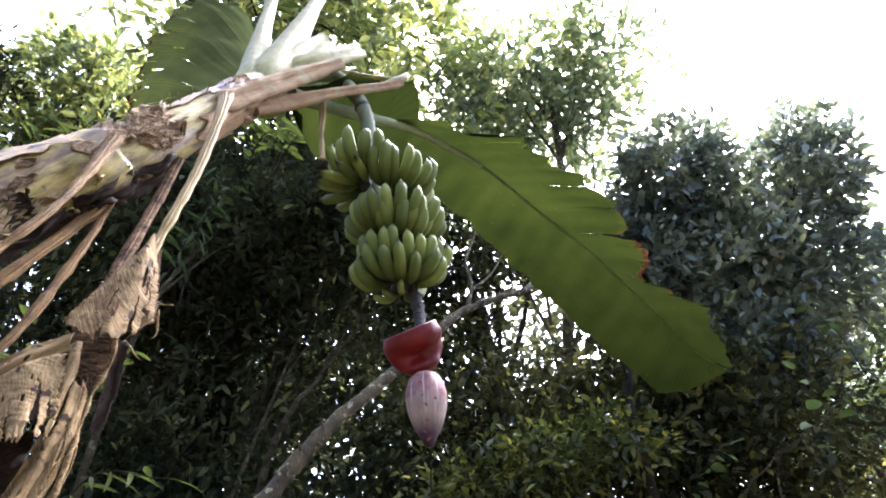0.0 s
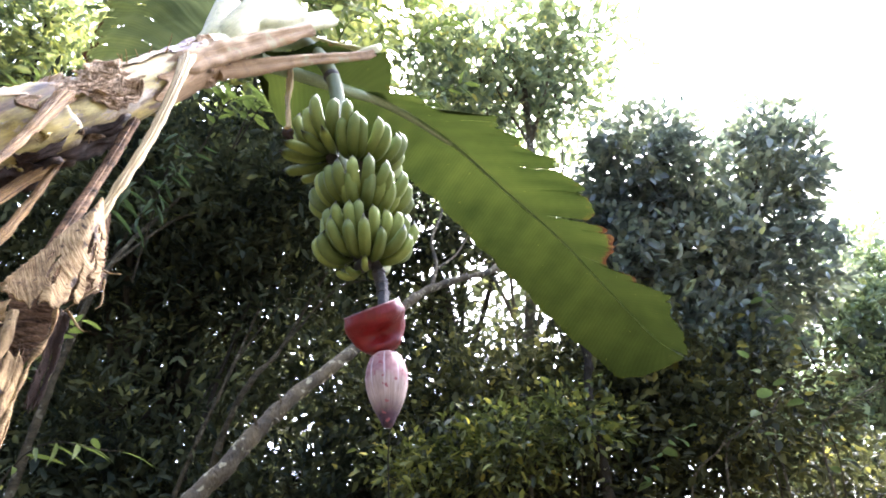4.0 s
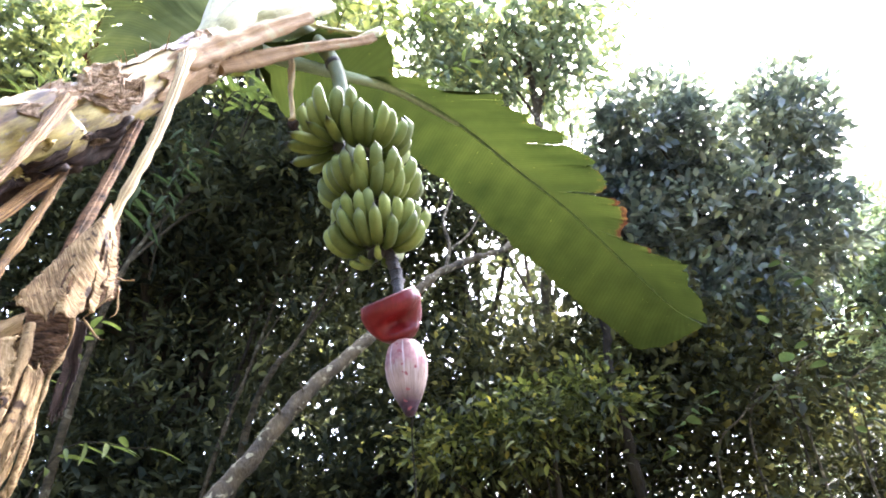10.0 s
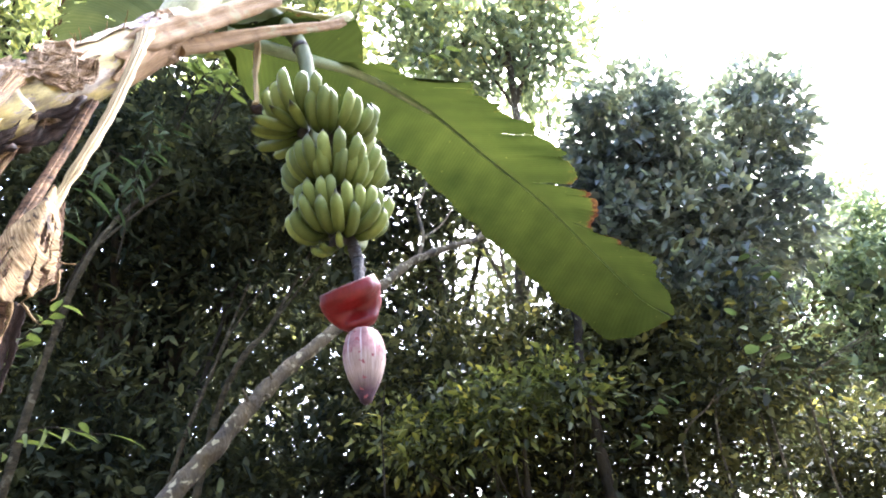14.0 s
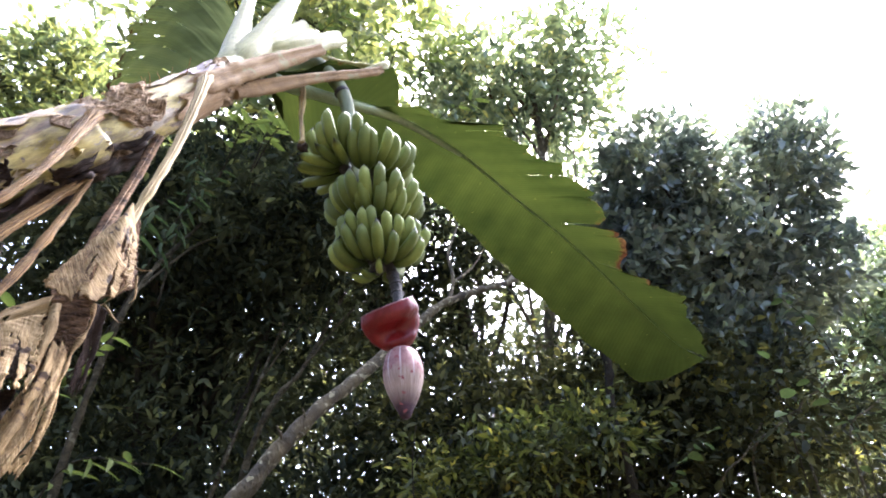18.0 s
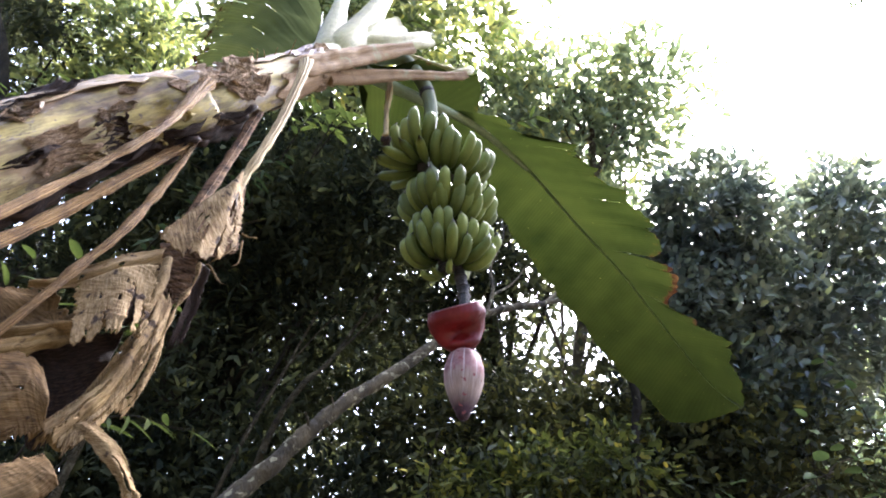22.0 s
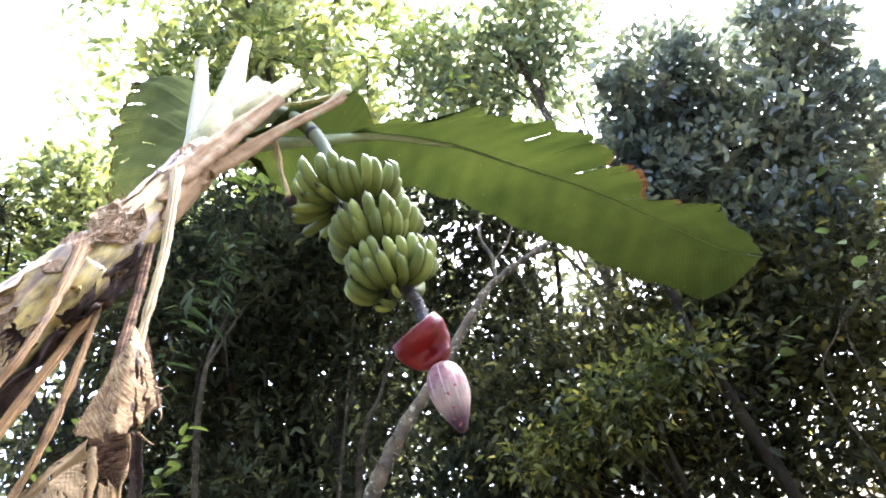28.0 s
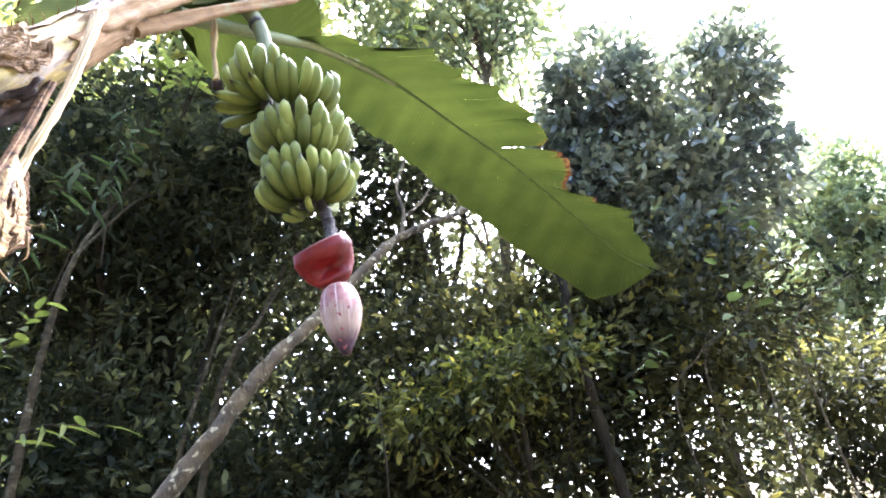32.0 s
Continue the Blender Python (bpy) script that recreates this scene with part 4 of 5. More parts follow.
dry_stalk([(-0.67, 1.17, 2.439), (-0.682, 1.12, 2.314), (-0.691, 1.06, 2.213), (-0.7, 0.97, 2.07), (-0.713, 0.89, 1.939), (-0.719, 0.8, 1.813)], [0.006, 0.012, 0.0135, 0.0125, 0.0115, 0.0105], 3.0)
dry_stalk([(-0.698, 1.16, 2.36), (-0.666, 1.09, 2.25), (-0.638, 1.0, 2.092), (-0.619, 0.91, 1.936), (-0.627, 0.87, 1.857), (-0.631, 0.83, 1.778), (-0.645, 0.79, 1.691)], [0.008, 0.0085, 0.0085, 0.008, 0.0075, 0.007, 0.007], 4.0)
# A stalk like the others; its shade is put in by a darker skin.
dry_stalk([(-0.609, 1.21, 2.50), (-0.591, 1.12, 2.292), (-0.575, 1.03, 2.1), (-0.57, 0.98, 1.98)], [0.013, 0.012, 0.012, 0.011], 5.0, M_INNERLEAFSHADE)


def drape(name, left, right, label="", folds=5, depth=0.008, crumple=0.006, n=48, m=40, seed=0.0, hem=0.03, holes=0.5, bow=0.0, material=None, roll=1.0, louvre=0.0, slits=(), across=False, belly=0.0, splits=(), shear=0.5):
    """A crumpled hanging dry sheet between two edge lines."""
    a, b = spline(left, n), spline(right, n)
    V, F, U = [], [], []
    for i in range(n):
        u = i / (n - 1)
        for k in range(m):
            v = k / (m - 1)
            p = a[i].lerp(b[i], v)
            p.z -= belly * math.sin(math.pi * v) * u * u
            out = Vector((0.35, -0.9, 0.15))
            p += out * (bow * math.sin(math.pi * v))
            p += out * (depth * math.sin(folds * math.pi * v + seed + 1.5 * noise.noise(Vector((u * 3, seed, 0)))) * (0.2 + 0.8 * u))
            p += Vector(noise.noise_vector(p * 11 + Vector((seed, 0, 0)))) * crumple * (0.4 + u)
            p += Vector(noise.noise_vector(p * 38 + Vector((0, seed, 0)))) * crumple * 0.2
            p += out * (0.0022 * (1 - 2 * abs(noise.noise(p * 17 + Vector((seed, 3, 0))))) ** 3)
            if u < 0.14:
                p += Vector((0, 0.05, -0.012)) * (1 - u / 0.14) ** 2 * roll
            if louvre:
                p += out * louvre * abs(math.sin(u * 26 + 2.5 * v)) + Vector((0, 0, louvre * 0.4 * math.sin(u * 52 + 5 * v)))
            rim = max(0, abs(v - 0.5) - 0.38) / 0.12
            p += (b[i] - a[i]) * (rim * (0.035 * noise.noise(Vector((u * 9, seed, v))) + 0.05 * noise.noise(Vector((u * 31, seed, v))) + 0.05 * noise.noise(Vector((u * 75, seed, v)))))
            # fine ribs along the side veins
            p += out * 0.0012 * noise.noise(Vector((u * 42 - 21 * v, v * 5, seed)))
            if u > 0.8:
                p.z += hem * (noise.noise(Vector((v * 9, seed, 2))) + 0.5 * noise.noise(Vector((v * 27, seed, 4)))) * (u - 0.8) / 0.2
            V.append(p)
            U.append((v, u) if across else (u - shear * v, v))
    for i in range(n - 1):
        for k in range(m - 1):
            q = i * m + k
            if any(((i / n - a) / ra) ** 2 + ((k / m - c - 0.6 * (i / n - a) * rc / 0.05 * 0.5 + 0.02 * noise.noise(Vector((i * 0.7, k * 0.7, seed)))) / rc) ** 2 < 1 for a, c, ra, rc in slits):
                continue
            if any(i / n > u0 and abs(k / m - c - 0.04 * noise.noise(Vector((i * 0.2, c * 9, seed)))) < wide * (i / n - u0) / (1 - u0) for c, u0, wide in splits):
                continue
            if noise.noise(Vector((i * 0.3, k * 0.14, seed + 7))) > holes + 0.06 and i > n * 0.25:
                continue
            F.append((q, q + 1, q + m + 1, q + m))
    ob = part(name, mesh_of(name, V, F, material or M_DRYLEAF, U), plant, label)
    so = ob.modifiers.new("thick", "SOLIDIFY")
    so.thickness = 0.0014
    return ob


drape("dry_leaf", [(-0.506, 0.98, 2.118), (-0.528, 0.935, 2.028), (-0.549, 0.888, 1.926)], [(-0.499, 0.98, 2.118), (-0.478, 0.975, 2.05), (-0.463, 0.965, 1.966)], "crumpled tan dry leaf", seed=1.0, folds=4, bow=0.028, depth=0.003, crumple=0.004, hem=0.010, roll=0.0, holes=0.7, belly=0.042, n=90, m=76, splits=((0.72, 0.66, 0.03), (0.86, 0.55, 0.04), (0.40, 0.86, 0.03)), slits=((0.52, 0.70, 0.10, 0.035), (0.60, 0.79, 0.09, 0.03), (0.72, 0.36, 0.09, 0.03), (0.80, 0.47, 0.07, 0.022), (0.36, 0.78, 0.05, 0.02), (0.44, 0.86, 0.05, 0.02), (0.66, 0.22, 0.04, 0.012)))
drape("dry_leaf", [(-0.545, 0.915, 1.925), (-0.595, 0.905, 1.893), (-0.65, 0.9, 1.856), (-0.70, 0.9, 1.832)], [(-0.541, 0.905, 1.893), (-0.586, 0.89, 1.850), (-0.642, 0.885, 1.826), (-0.70, 0.89, 1.82)], "pale rolled side of a dry leaf", seed=3.1, folds=3, bow=0.004, depth=0.005, crumple=0.008, hem=0.0, roll=0.0, holes=0.8, n=70, m=30, material=M_PALEDRY, slits=((0.3, 0.5, 0.02, 0.07), (0.42, 0.35, 0.015, 0.06), (0.55, 0.6, 0.02, 0.06), (0.7, 0.4, 0.02, 0.09)))
drape("dry_leaf", [(-0.635, 0.885, 1.842), (-0.598, 0.86, 1.776), (-0.562, 0.828, 1.72)], [(-0.541, 0.9, 1.899), (-0.515, 0.87, 1.827), (-0.494, 0.84, 1.758)], "torn hanging flap of dry leaf", seed=2.3, folds=3, bow=0.014, depth=0.005, crumple=0.005, hem=0.018, holes=0.62, n=84, m=76, roll=0.6, material=M_PALEDRY, shear=0.2, splits=((0.72, 0.28, 0.07), (0.40, 0.62, 0.05), (0.18, 0.74, 0.05), (0.88, 0.55, 0.05)), slits=((0.40, 0.30, 0.06, 0.02), (0.52, 0.54, 0.05, 0.02), (0.3, 0.62, 0.03, 0.015)))
drape("dry_leaf", [(-0.536, 0.905, 1.90), (-0.524, 0.885, 1.845), (-0.518, 0.87, 1.79)], [(-0.528, 0.91, 1.905), (-0.512, 0.89, 1.85), (-0.510, 0.872, 1.80)], "narrow curled strip of dry leaf", seed=15.4, folds=1, bow=0.006, depth=0.003, hem=0.02, holes=0.9, n=50, m=16, roll=0.0, material=M_PALEDRY)
drape("dry_leaf", [(-0.575, 0.955, 1.954), (-0.551, 0.945, 1.887), (-0.536, 0.935, 1.852)], [(-0.52, 0.97, 1.974), (-0.505, 0.955, 1.893), (-0.51, 0.94, 1.845)], "ribbed brown inner leaf", seed=4.1, folds=2, depth=0.002, crumple=0.002, holes=0.8, material=M_INNERLEAFSHADE, roll=0.0, louvre=0.0018, shear=0.1, splits=((0.35, 0.5, 0.04),))
drape("dry_leaf", [(-0.511, 0.97, 1.939), (-0.506, 0.955, 1.85), (-0.505, 0.945, 1.784)], [(-0.493, 0.975, 1.93), (-0.488, 0.965, 1.858), (-0.494, 0.955, 1.797)], "thin dark strip of dry leaf", seed=7.7, folds=2, depth=0.004, hem=0.02, holes=0.5, material=M_DARKHUSKSHADE, roll=0.0, splits=((0.5, 0.3, 0.12),))
drape("dry_leaf", [(-0.558, 0.91, 1.894), (-0.543, 0.9, 1.841), (-0.525, 0.88, 1.788)], [(-0.544, 0.915, 1.907), (-0.532, 0.905, 1.853), (-0.516, 0.885, 1.785)], "narrow strip of dry leaf", seed=5.5, folds=1, depth=0.003, hem=0.012, roll=0.0, holes=0.9, n=40, m=14)
drape("dry_leaf", [(-0.80, 0.9, 1.80), (-0.76, 0.91, 1.82), (-0.699, 0.92, 1.833)], [(-0.74, 0.87, 1.715), (-0.665, 0.88, 1.738), (-0.604, 0.89, 1.774)], "dull brown upper sheet of a dry leaf", seed=11.3, material=M_MIDDRY, folds=3, depth=0.006, crumple=0.005, hem=0.02, roll=0.0, holes=0.55, n=70, m=60, shear=0.2)
drape("dry_leaf", [(-0.75, 0.875, 1.735), (-0.668, 0.87, 1.752), (-0.60, 0.87, 1.765), (-0.56, 0.875, 1.778)], [(-0.75, 0.86, 1.715), (-0.668, 0.855, 1.728), (-0.60, 0.855, 1.748), (-0.558, 0.87, 1.77)], "twisted tan band of dry leaf", seed=16.8, folds=2, depth=0.004, bow=0.012, crumple=0.005, holes=0.8, roll=0.0, hem=0.0, n=60, m=20, across=True)
# Coloured near black for the shade under the flap.
drape("dry_leaf", [(-0.668, 0.9, 1.743), (-0.629, 0.91, 1.76), (-0.562, 0.92, 1.782)], [(-0.59, 0.88, 1.6), (-0.564, 0.88, 1.618), (-0.545, 0.9, 1.675)], "inner fold of dry leaf, coloured dark for shade", seed=9.2, folds=3, depth=0.008, holes=0.9, material=M_DARKHUSKSHADE, roll=0.0, hem=0.0)
drape("dry_leaf", [(-0.70, 0.83, 1.70), (-0.65, 0.83, 1.70), (-0.607, 0.84, 1.698), (-0.565, 0.835, 1.66)], [(-0.62, 0.8, 1.575), (-0.585, 0.8, 1.588), (-0.56, 0.81, 1.604), (-0.546, 0.82, 1.615)], "wide brown fold of a dry leaf", seed=6.2, material=M_MIDDRY, folds=2, depth=0.005, bow=0.022, crumple=0.005, holes=0.7, roll=0.0, hem=0.0, across=True, n=70, m=50, slits=((0.55, 0.5, 0.05, 0.02), (0.35, 0.35, 0.05, 0.015)))
drape("dry_leaf", [(-0.60, 0.785, 1.545), (-0.548, 0.79, 1.572), (-0.524, 0.8, 1.586)], [(-0.54, 0.75, 1.495), (-0.5, 0.76, 1.519), (-0.487, 0.78, 1.553)], "wide brown fold of a dry leaf", seed=8.2, material=M_MIDDRY, folds=2, depth=0.005, bow=0.02, crumple=0.005, holes=0.7, roll=0.0, hem=0.0, across=True)
# Two dark backing sheets, added so holes and gaps read as shade.
drape("dry_leaf", [(-0.631, 0.93, 1.872), (-0.607, 0.905, 1.807), (-0.592, 0.89, 1.763)], [(-0.566, 0.95, 1.914), (-0.547, 0.92, 1.838), (-0.538, 0.9, 1.789)], "added dark backing that stands in for shade inside the dry leaf", seed=13.1, folds=4, depth=0.008, hem=0.01, holes=0.9, material=M_DARKHUSKSHADE, roll=0.0)
drape("dry_leaf", [(-0.505, 1.0, 2.12), (-0.52, 0.97, 2.04), (-0.54, 0.93, 1.95)], [(-0.495, 1.0, 2.12), (-0.478, 0.995, 2.05), (-0.47, 0.99, 1.99)], "added dark backing that stands in for shade inside the dry leaf", seed=14.1, folds=3, depth=0.006, hem=0.006, holes=0.9, material=M_INNERLEAFSHADE, roll=0.0, belly=0.03)
stalk("rolled_dry_leaf", [(-0.591, 0.88, 1.757), (-0.614, 0.86, 1.736), (-0.636, 0.84, 1.712), (-0.664, 0.82, 1.688)], [0.006, 0.013, 0.014, 0.016], M_ROLL, plant, "narrow rolled dry leaf", n=40, sides=20, shape=furrowed, rough=0.006, scale=34)
ARM = [(-0.526, 0.94, 1.847), (-0.518, 0.92, 1.79), (-0.519, 0.9, 1.734), (-0.524, 0.88, 1.682), (-0.534, 0.86, 1.637), (-0.545, 0.85, 1.605)]
stalk("rolled_dry_leaf", ARM, [0.008, 0.012, 0.016, 0.018, 0.018, 0.010], M_ROLL, plant, "rolled dry leaf", n=80, sides=48, shape=furrowed, rough=0.008, scale=26)
for k, (lo, hi, near, mat) in enumerate(((-0.024, -0.002, -0.012, M_DRYLEAF), (-0.006, 0.014, -0.021, M_PALEDRY), (0.008, 0.027, -0.010, M_DRYLEAF))):
    drape("dry_leaf", [(x + lo * (0.5 + 0.14 * i), y + near, z + 0.006 * k) for i, (x, y, z) in enumerate(ARM)], [(x + hi * (0.5 + 0.14 * i), y + near * 0.6, z - 0.005) for i, (x, y, z) in enumerate(ARM)], "torn lap of the rolled leaf", seed=21.0 + 3.7 * k, folds=2, depth=0.005, crumple=0.006, hem=0.02, holes=0.5, roll=0.0, n=70, m=26, material=mat, shear=0.1, splits=((0.3, 0.5, 0.07), (0.7, 0.3, 0.06)), slits=((0.35, 0.6, 0.06, 0.06), (0.6, 0.3, 0.07, 0.05)))
drape("dry_leaf", [(-0.5, 0.915, 1.777), (-0.498, 0.89, 1.701), (-0.511, 0.87, 1.659)], [(-0.499, 0.92, 1.786), (-0.488, 0.9, 1.73), (-0.49, 0.88, 1.663)], "loose lower side of the rolled leaf", seed=12.7, folds=2, depth=0.005, hem=0.02, holes=0.45, roll=0.0, m=24)
drape("hanging_strip", [(-0.53, 0.84, 1.63), (-0.5, 0.84, 1.609), (-0.462, 0.84, 1.579), (-0.436, 0.84, 1.553)], [(-0.512, 0.85, 1.638), (-0.473, 0.85, 1.613), (-0.445, 0.85, 1.581), (-0.427, 0.85, 1.557)], "torn hanging strip of dry leaf", seed=17.3, folds=2, depth=0.006, crumple=0.005, hem=0.02, holes=0.6, roll=0.0, n=60, m=24, shear=0.1, splits=((0.45, 0.35, 0.14),))
stalk("dry_leaf_edge", [(-0.505, 0.955, 1.931), (-0.5, 0.95, 1.891), (-0.508, 0.94, 1.848), (-0.501, 0.92, 1.792), (-0.493, 0.9, 1.753), (-0.488, 0.88, 1.671)], [0.003, 0.004, 0.0035, 0.003, 0.004, 0.002], M_DRYLEAF, plant, "", n=40, sides=10, shape=flat, rough=0.004, scale=45)
for pts in ([(-0.451, 0.95, 1.98), (-0.445, 0.95, 1.94), (-0.451, 0.945, 1.927)], [(-0.455, 0.95, 1.992), (-0.445, 0.95, 1.988), (-0.428, 0.945, 1.985)], [(-0.49, 0.955, 1.93), (-0.463, 0.95, 1.90), (-0.445, 0.945, 1.895)], [(-0.458, 0.95, 1.965), (-0.475, 0.95, 1.945), (-0.493, 0.95, 1.925)]):
    stalk("dry_strand", pts, [0.0018, 0.0015, 0.0012, 0.0005], M_DRYLEAF, plant, "", n=16, sides=6, shape=flat, rough=0.0015, scale=60)

# fruit stalk and bunch
AXIS = [(-0.46, 1.56, 3.13), (-0.40, 1.6, 3.2), (-0.344, 1.62, 3.207), (-0.268, 1.63, 3.111), (-0.233, 1.63, 2.997), (-0.219, 1.625, 2.837), (-0.174, 1.61, 2.652)]
AXIS2 = [(-0.174, 1.61, 2.652), (-0.126, 1.59, 2.483), (-0.079, 1.56, 2.358), (-0.06, 1.54, 2.289), (-0.054, 1.52, 2.239), (-0.048, 1.5, 2.17), (-0.042, 1.485, 2.08)]
stalk("fruit_stalk", AXIS, [0.025, 0.025, 0.025, 0.024, 0.023, 0.021, 0.02], M_GREENSTALK, plant, "green fruit stalk", n=30, sides=16)
stalk("fruit_stalk", AXIS2, [0.02, 0.018, 0.016, 0.0145, 0.014, 0.014, 0.016], M_DARKSTALK, plant, "dark scarred lower fruit stalk", n=40, sides=16, rough=0.005, scale=60)
stalk("stalk_ring", [(-0.262, 1.63, 3.094), (-0.259, 1.63, 3.086), (-0.256, 1.63, 3.078)], [0.0245, 0.0275, 0.0245], M_DARKSTALK, plant, n=6, sides=18)
for z, x, y in ((2.33, -0.071, 1.552), (2.295, -0.062, 1.542), (2.262, -0.057, 1.53)):
    stalk("stalk_ring", [(x, y, z + 0.006), (x + 0.001, y, z), (x + 0.002, y - 0.001, z - 0.006)], [0.014, 0.0185, 0.014], M_DARKSTALK, plant, n=6, sides=16, rough=0.003, scale=70)


def finger_mesh(length, fat, first, last):
    """A green banana: thin pedicel, five-ridged curved body, a blunt neck with a dry stub."""
    n, sides = 22, 15
    shape = [0.30, 0.30, 0.32, 0.40, 0.60, 0.82, 0.94, 0.99, 1.02, 1.04, 1.05, 1.05, 1.05, 1.03, 1.0, 0.97, 0.91, 0.80, 0.62, 0.40, 0.17, 0.14]
    V, F, U = [], [], []
    x = z = 0.0
    for i in range(n):
        u = i / (n - 1)
        a = radians(first + (last - first) * u ** 0.85)
        if i:
            step = length / (n - 1) * (0.7 if i > 15 else 1.0)
            x += step * math.cos(a)
            z += step * math.sin(a)
        for k in range(sides):
            t = 2 * math.pi * k / sides
            ridge = 0.10 if 3 < i < 18 else 0.0
            r = fat * shape[i] * (1 + ridge * math.cos(5 * t + 1.6) + 0.04 * math.cos(t - 0.4))
            V.append((x - math.sin(a) * r * math.sin(t), r * math.cos(t), z + math.cos(a) * r * math.sin(t)))
            U.append((u, k / sides))
    for i in range(n - 1):
        for k in range(sides):
            p, q = i * sides + k, i * sides + (k + 1) % sides
            F.append((p, q, q + sides, p + sides))
    F.append(tuple(range(sides - 1, -1, -1)))
    F.append(tuple(range((n - 1) * sides, n * sides)))
    return mesh_of("finger", V, F, M_FINGER, U)


STRAIGHT = [finger_mesh(0.176, 0.0150, -18, 20), finger_mesh(0.168, 0.0155, -10, 34)]
FINGERS = [finger_mesh(0.194, 0.0166, -50, 118), finger_mesh(0.204, 0.0161, -46, 112), finger_mesh(0.190, 0.0170, -55, 126), finger_mesh(0.187, 0.0163, -44, 104)]
rf = random.Random(4)


def hand(where, az0, az1, count, size, tip=0.0, r0=0.032, kinds=FINGERS):
    """One hand of bananas: a curved cushion on the stalk, fingers side by side round it."""
    c = Vector(where)
    arc = [c + Vector((math.cos(radians(az0 + (az1 - az0) * q / 8)), math.sin(radians(az0 + (az1 - az0) * q / 8)), 0)) * r0 * 0.7 for q in range(9)]
    V, F, U = tube(arc, [0.012, 0.017, 0.018, 0.017, 0.012], n=26, sides=12, rough=0.003, scale=40)
    h = part("hand", mesh_of("hand", V, F, M_DARKSTALK, U), plant)
    for i in range(count):
        az = az0 + (az1 - az0) * (i + 0.5) / count + rf.uniform(-3, 3)
        s = size * rf.uniform(0.93, 1.06)
        m = Matrix.Translation(c + Vector((0, 0, rf.uniform(-0.005, 0.005)))) @ pose(0, 0, 0, 0, 0, az) @ pose(r0 * 0.8, 0, 0, rf.uniform(-9, 9), tip + rf.uniform(-6, 6), rf.uniform(-5, 5)) @ Matrix.Scale(s, 4)
        part("finger", kinds[rf.randrange(len(kinds))], h, at=m)
    return h


hand((-0.207, 1.6, 2.755), 118, 292, 10, 1.04, -4)
hand((-0.205, 1.605, 2.735), 130, 262, 7, 0.95, 12, kinds=STRAIGHT)
hand((-0.160, 1.6, 2.71), 246, 388, 9, 1.0, -2)
hand((-0.160, 1.605, 2.68), 20, 110, 4, 0.86, 0)
hand((-0.130, 1.595, 2.555), 126, 378, 16, 0.99, 0)
hand((-0.128, 1.585, 2.525), 230, 345, 6, 0.86, -6)
hand((-0.128, 1.6, 2.54), 30, 110, 4, 0.86, 0)
hand((-0.108, 1.58, 2.42), 138, 390, 15, 0.91, -2)
hand((-0.110, 1.572, 2.385), 176, 350, 8, 0.87, 12)
hand((-0.100, 1.58, 2.40), 50, 120, 3, 0.84, 0)
hand((-0.096, 1.57, 2.352), 165, 285, 3, 0.5, 50)

# flower bud and its lifted bract
BUDAX = [Vector((-0.041, 1.48, 2.078)), Vector((-0.0302, 1.453, 1.909))]


def lathe(profile, top, bottom, sides=36, ribs=0.0):
    d = bottom - top
    s = d.cross(Vector((0, 1, 0))).normalized()
    t = d.cross(s).normalized()
    V, F, U = [], [], []
    for u, r in profile:
        for k in range(sides):
            a = 2 * math.pi * k / sides
            q = r * (1 + ribs * abs(math.cos(4.5 * a + 2 * u)) * max(0, 1 - 1.3 * u))
            V.append(top + d * u + (s * math.cos(a) + t * math.sin(a)) * q)
            U.append((u, k / sides))
    for i in range(len(profile) - 1):
        for k in range(sides):
            p, q = i * sides + k, i * sides + (k + 1) % sides
            F.append((p, q, q + sides, p + sides))
    F.append(tuple(range(sides)))
    F.append(tuple(range((len(profile) - 1) * sides, len(profile) * sides))[::-1])
    return V, F, U


PROFILE = [(-0.05, 0.0152), (0.0, 0.0285), (0.05, 0.0361), (0.12, 0.0408), (0.22, 0.0451), (0.32, 0.0466), (0.45, 0.0451), (0.58, 0.0399), (0.7, 0.0328), (0.8, 0.0252), (0.88, 0.0181), (0.93, 0.0147), (0.97, 0.0114), (0.995, 0.0066), (1.0, 0.0019)]
V, F, U = lathe(PROFILE, BUDAX[0], BUDAX[1], ribs=0.05)
bud = part("flower_bud", mesh_of("flower_bud", V, F, M_BUD, U), plant, "dusty pink banana flower bud")


def bract_shell():
    V, F, U = [], [], []
    n, m = 30, 48
    A = Vector((-0.31, -0.38, 0.86)).normalized()
    X = Vector((0.9, -0.1, 0.4))
    X = (X - A * X.dot(A)).normalized()
    Y = A.cross(X)
    c = Vector((-0.046, 1.495, 2.093))
    cd = Vector((0.15, -1, -0.35))
    a0 = math.atan2(cd.dot(Y), cd.dot(X))
    for i in range(n):
        u = i / (n - 1)
        for k in range(m):
            a = 2 * math.pi * k / m
            r = 0.018 + 0.048 * math.sin(min(1, u * 1.06) * math.pi * 0.56) ** 0.6 + 0.003 * noise.noise(Vector((u * 4, math.cos(a) * 2, math.sin(a) * 2)))
            front = math.cos(a - a0)
            r -= 0.042 * max(0, front) ** 2 * math.exp(-((u - 0.45) / 0.2) ** 2)
            r += 0.006 * max(0, front) * math.exp(-((u - 0.16) / 0.09) ** 2)
            r *= 1 - 0.07 * max(0, u - 0.8) * 5
            h = 0.104 * u * (1 + 0.05 * math.cos(a))
            V.append(c + A * h + X * (math.cos(a) * r * 1.08) + Y * (math.sin(a) * r))
            U.append((u, k / m))
    for i in range(n - 1):
        for k in range(m):
            p, q = i * m + k, i * m + (k + 1) % m
            F.append((p, q, q + m, p + m))
    return V, F, U, m


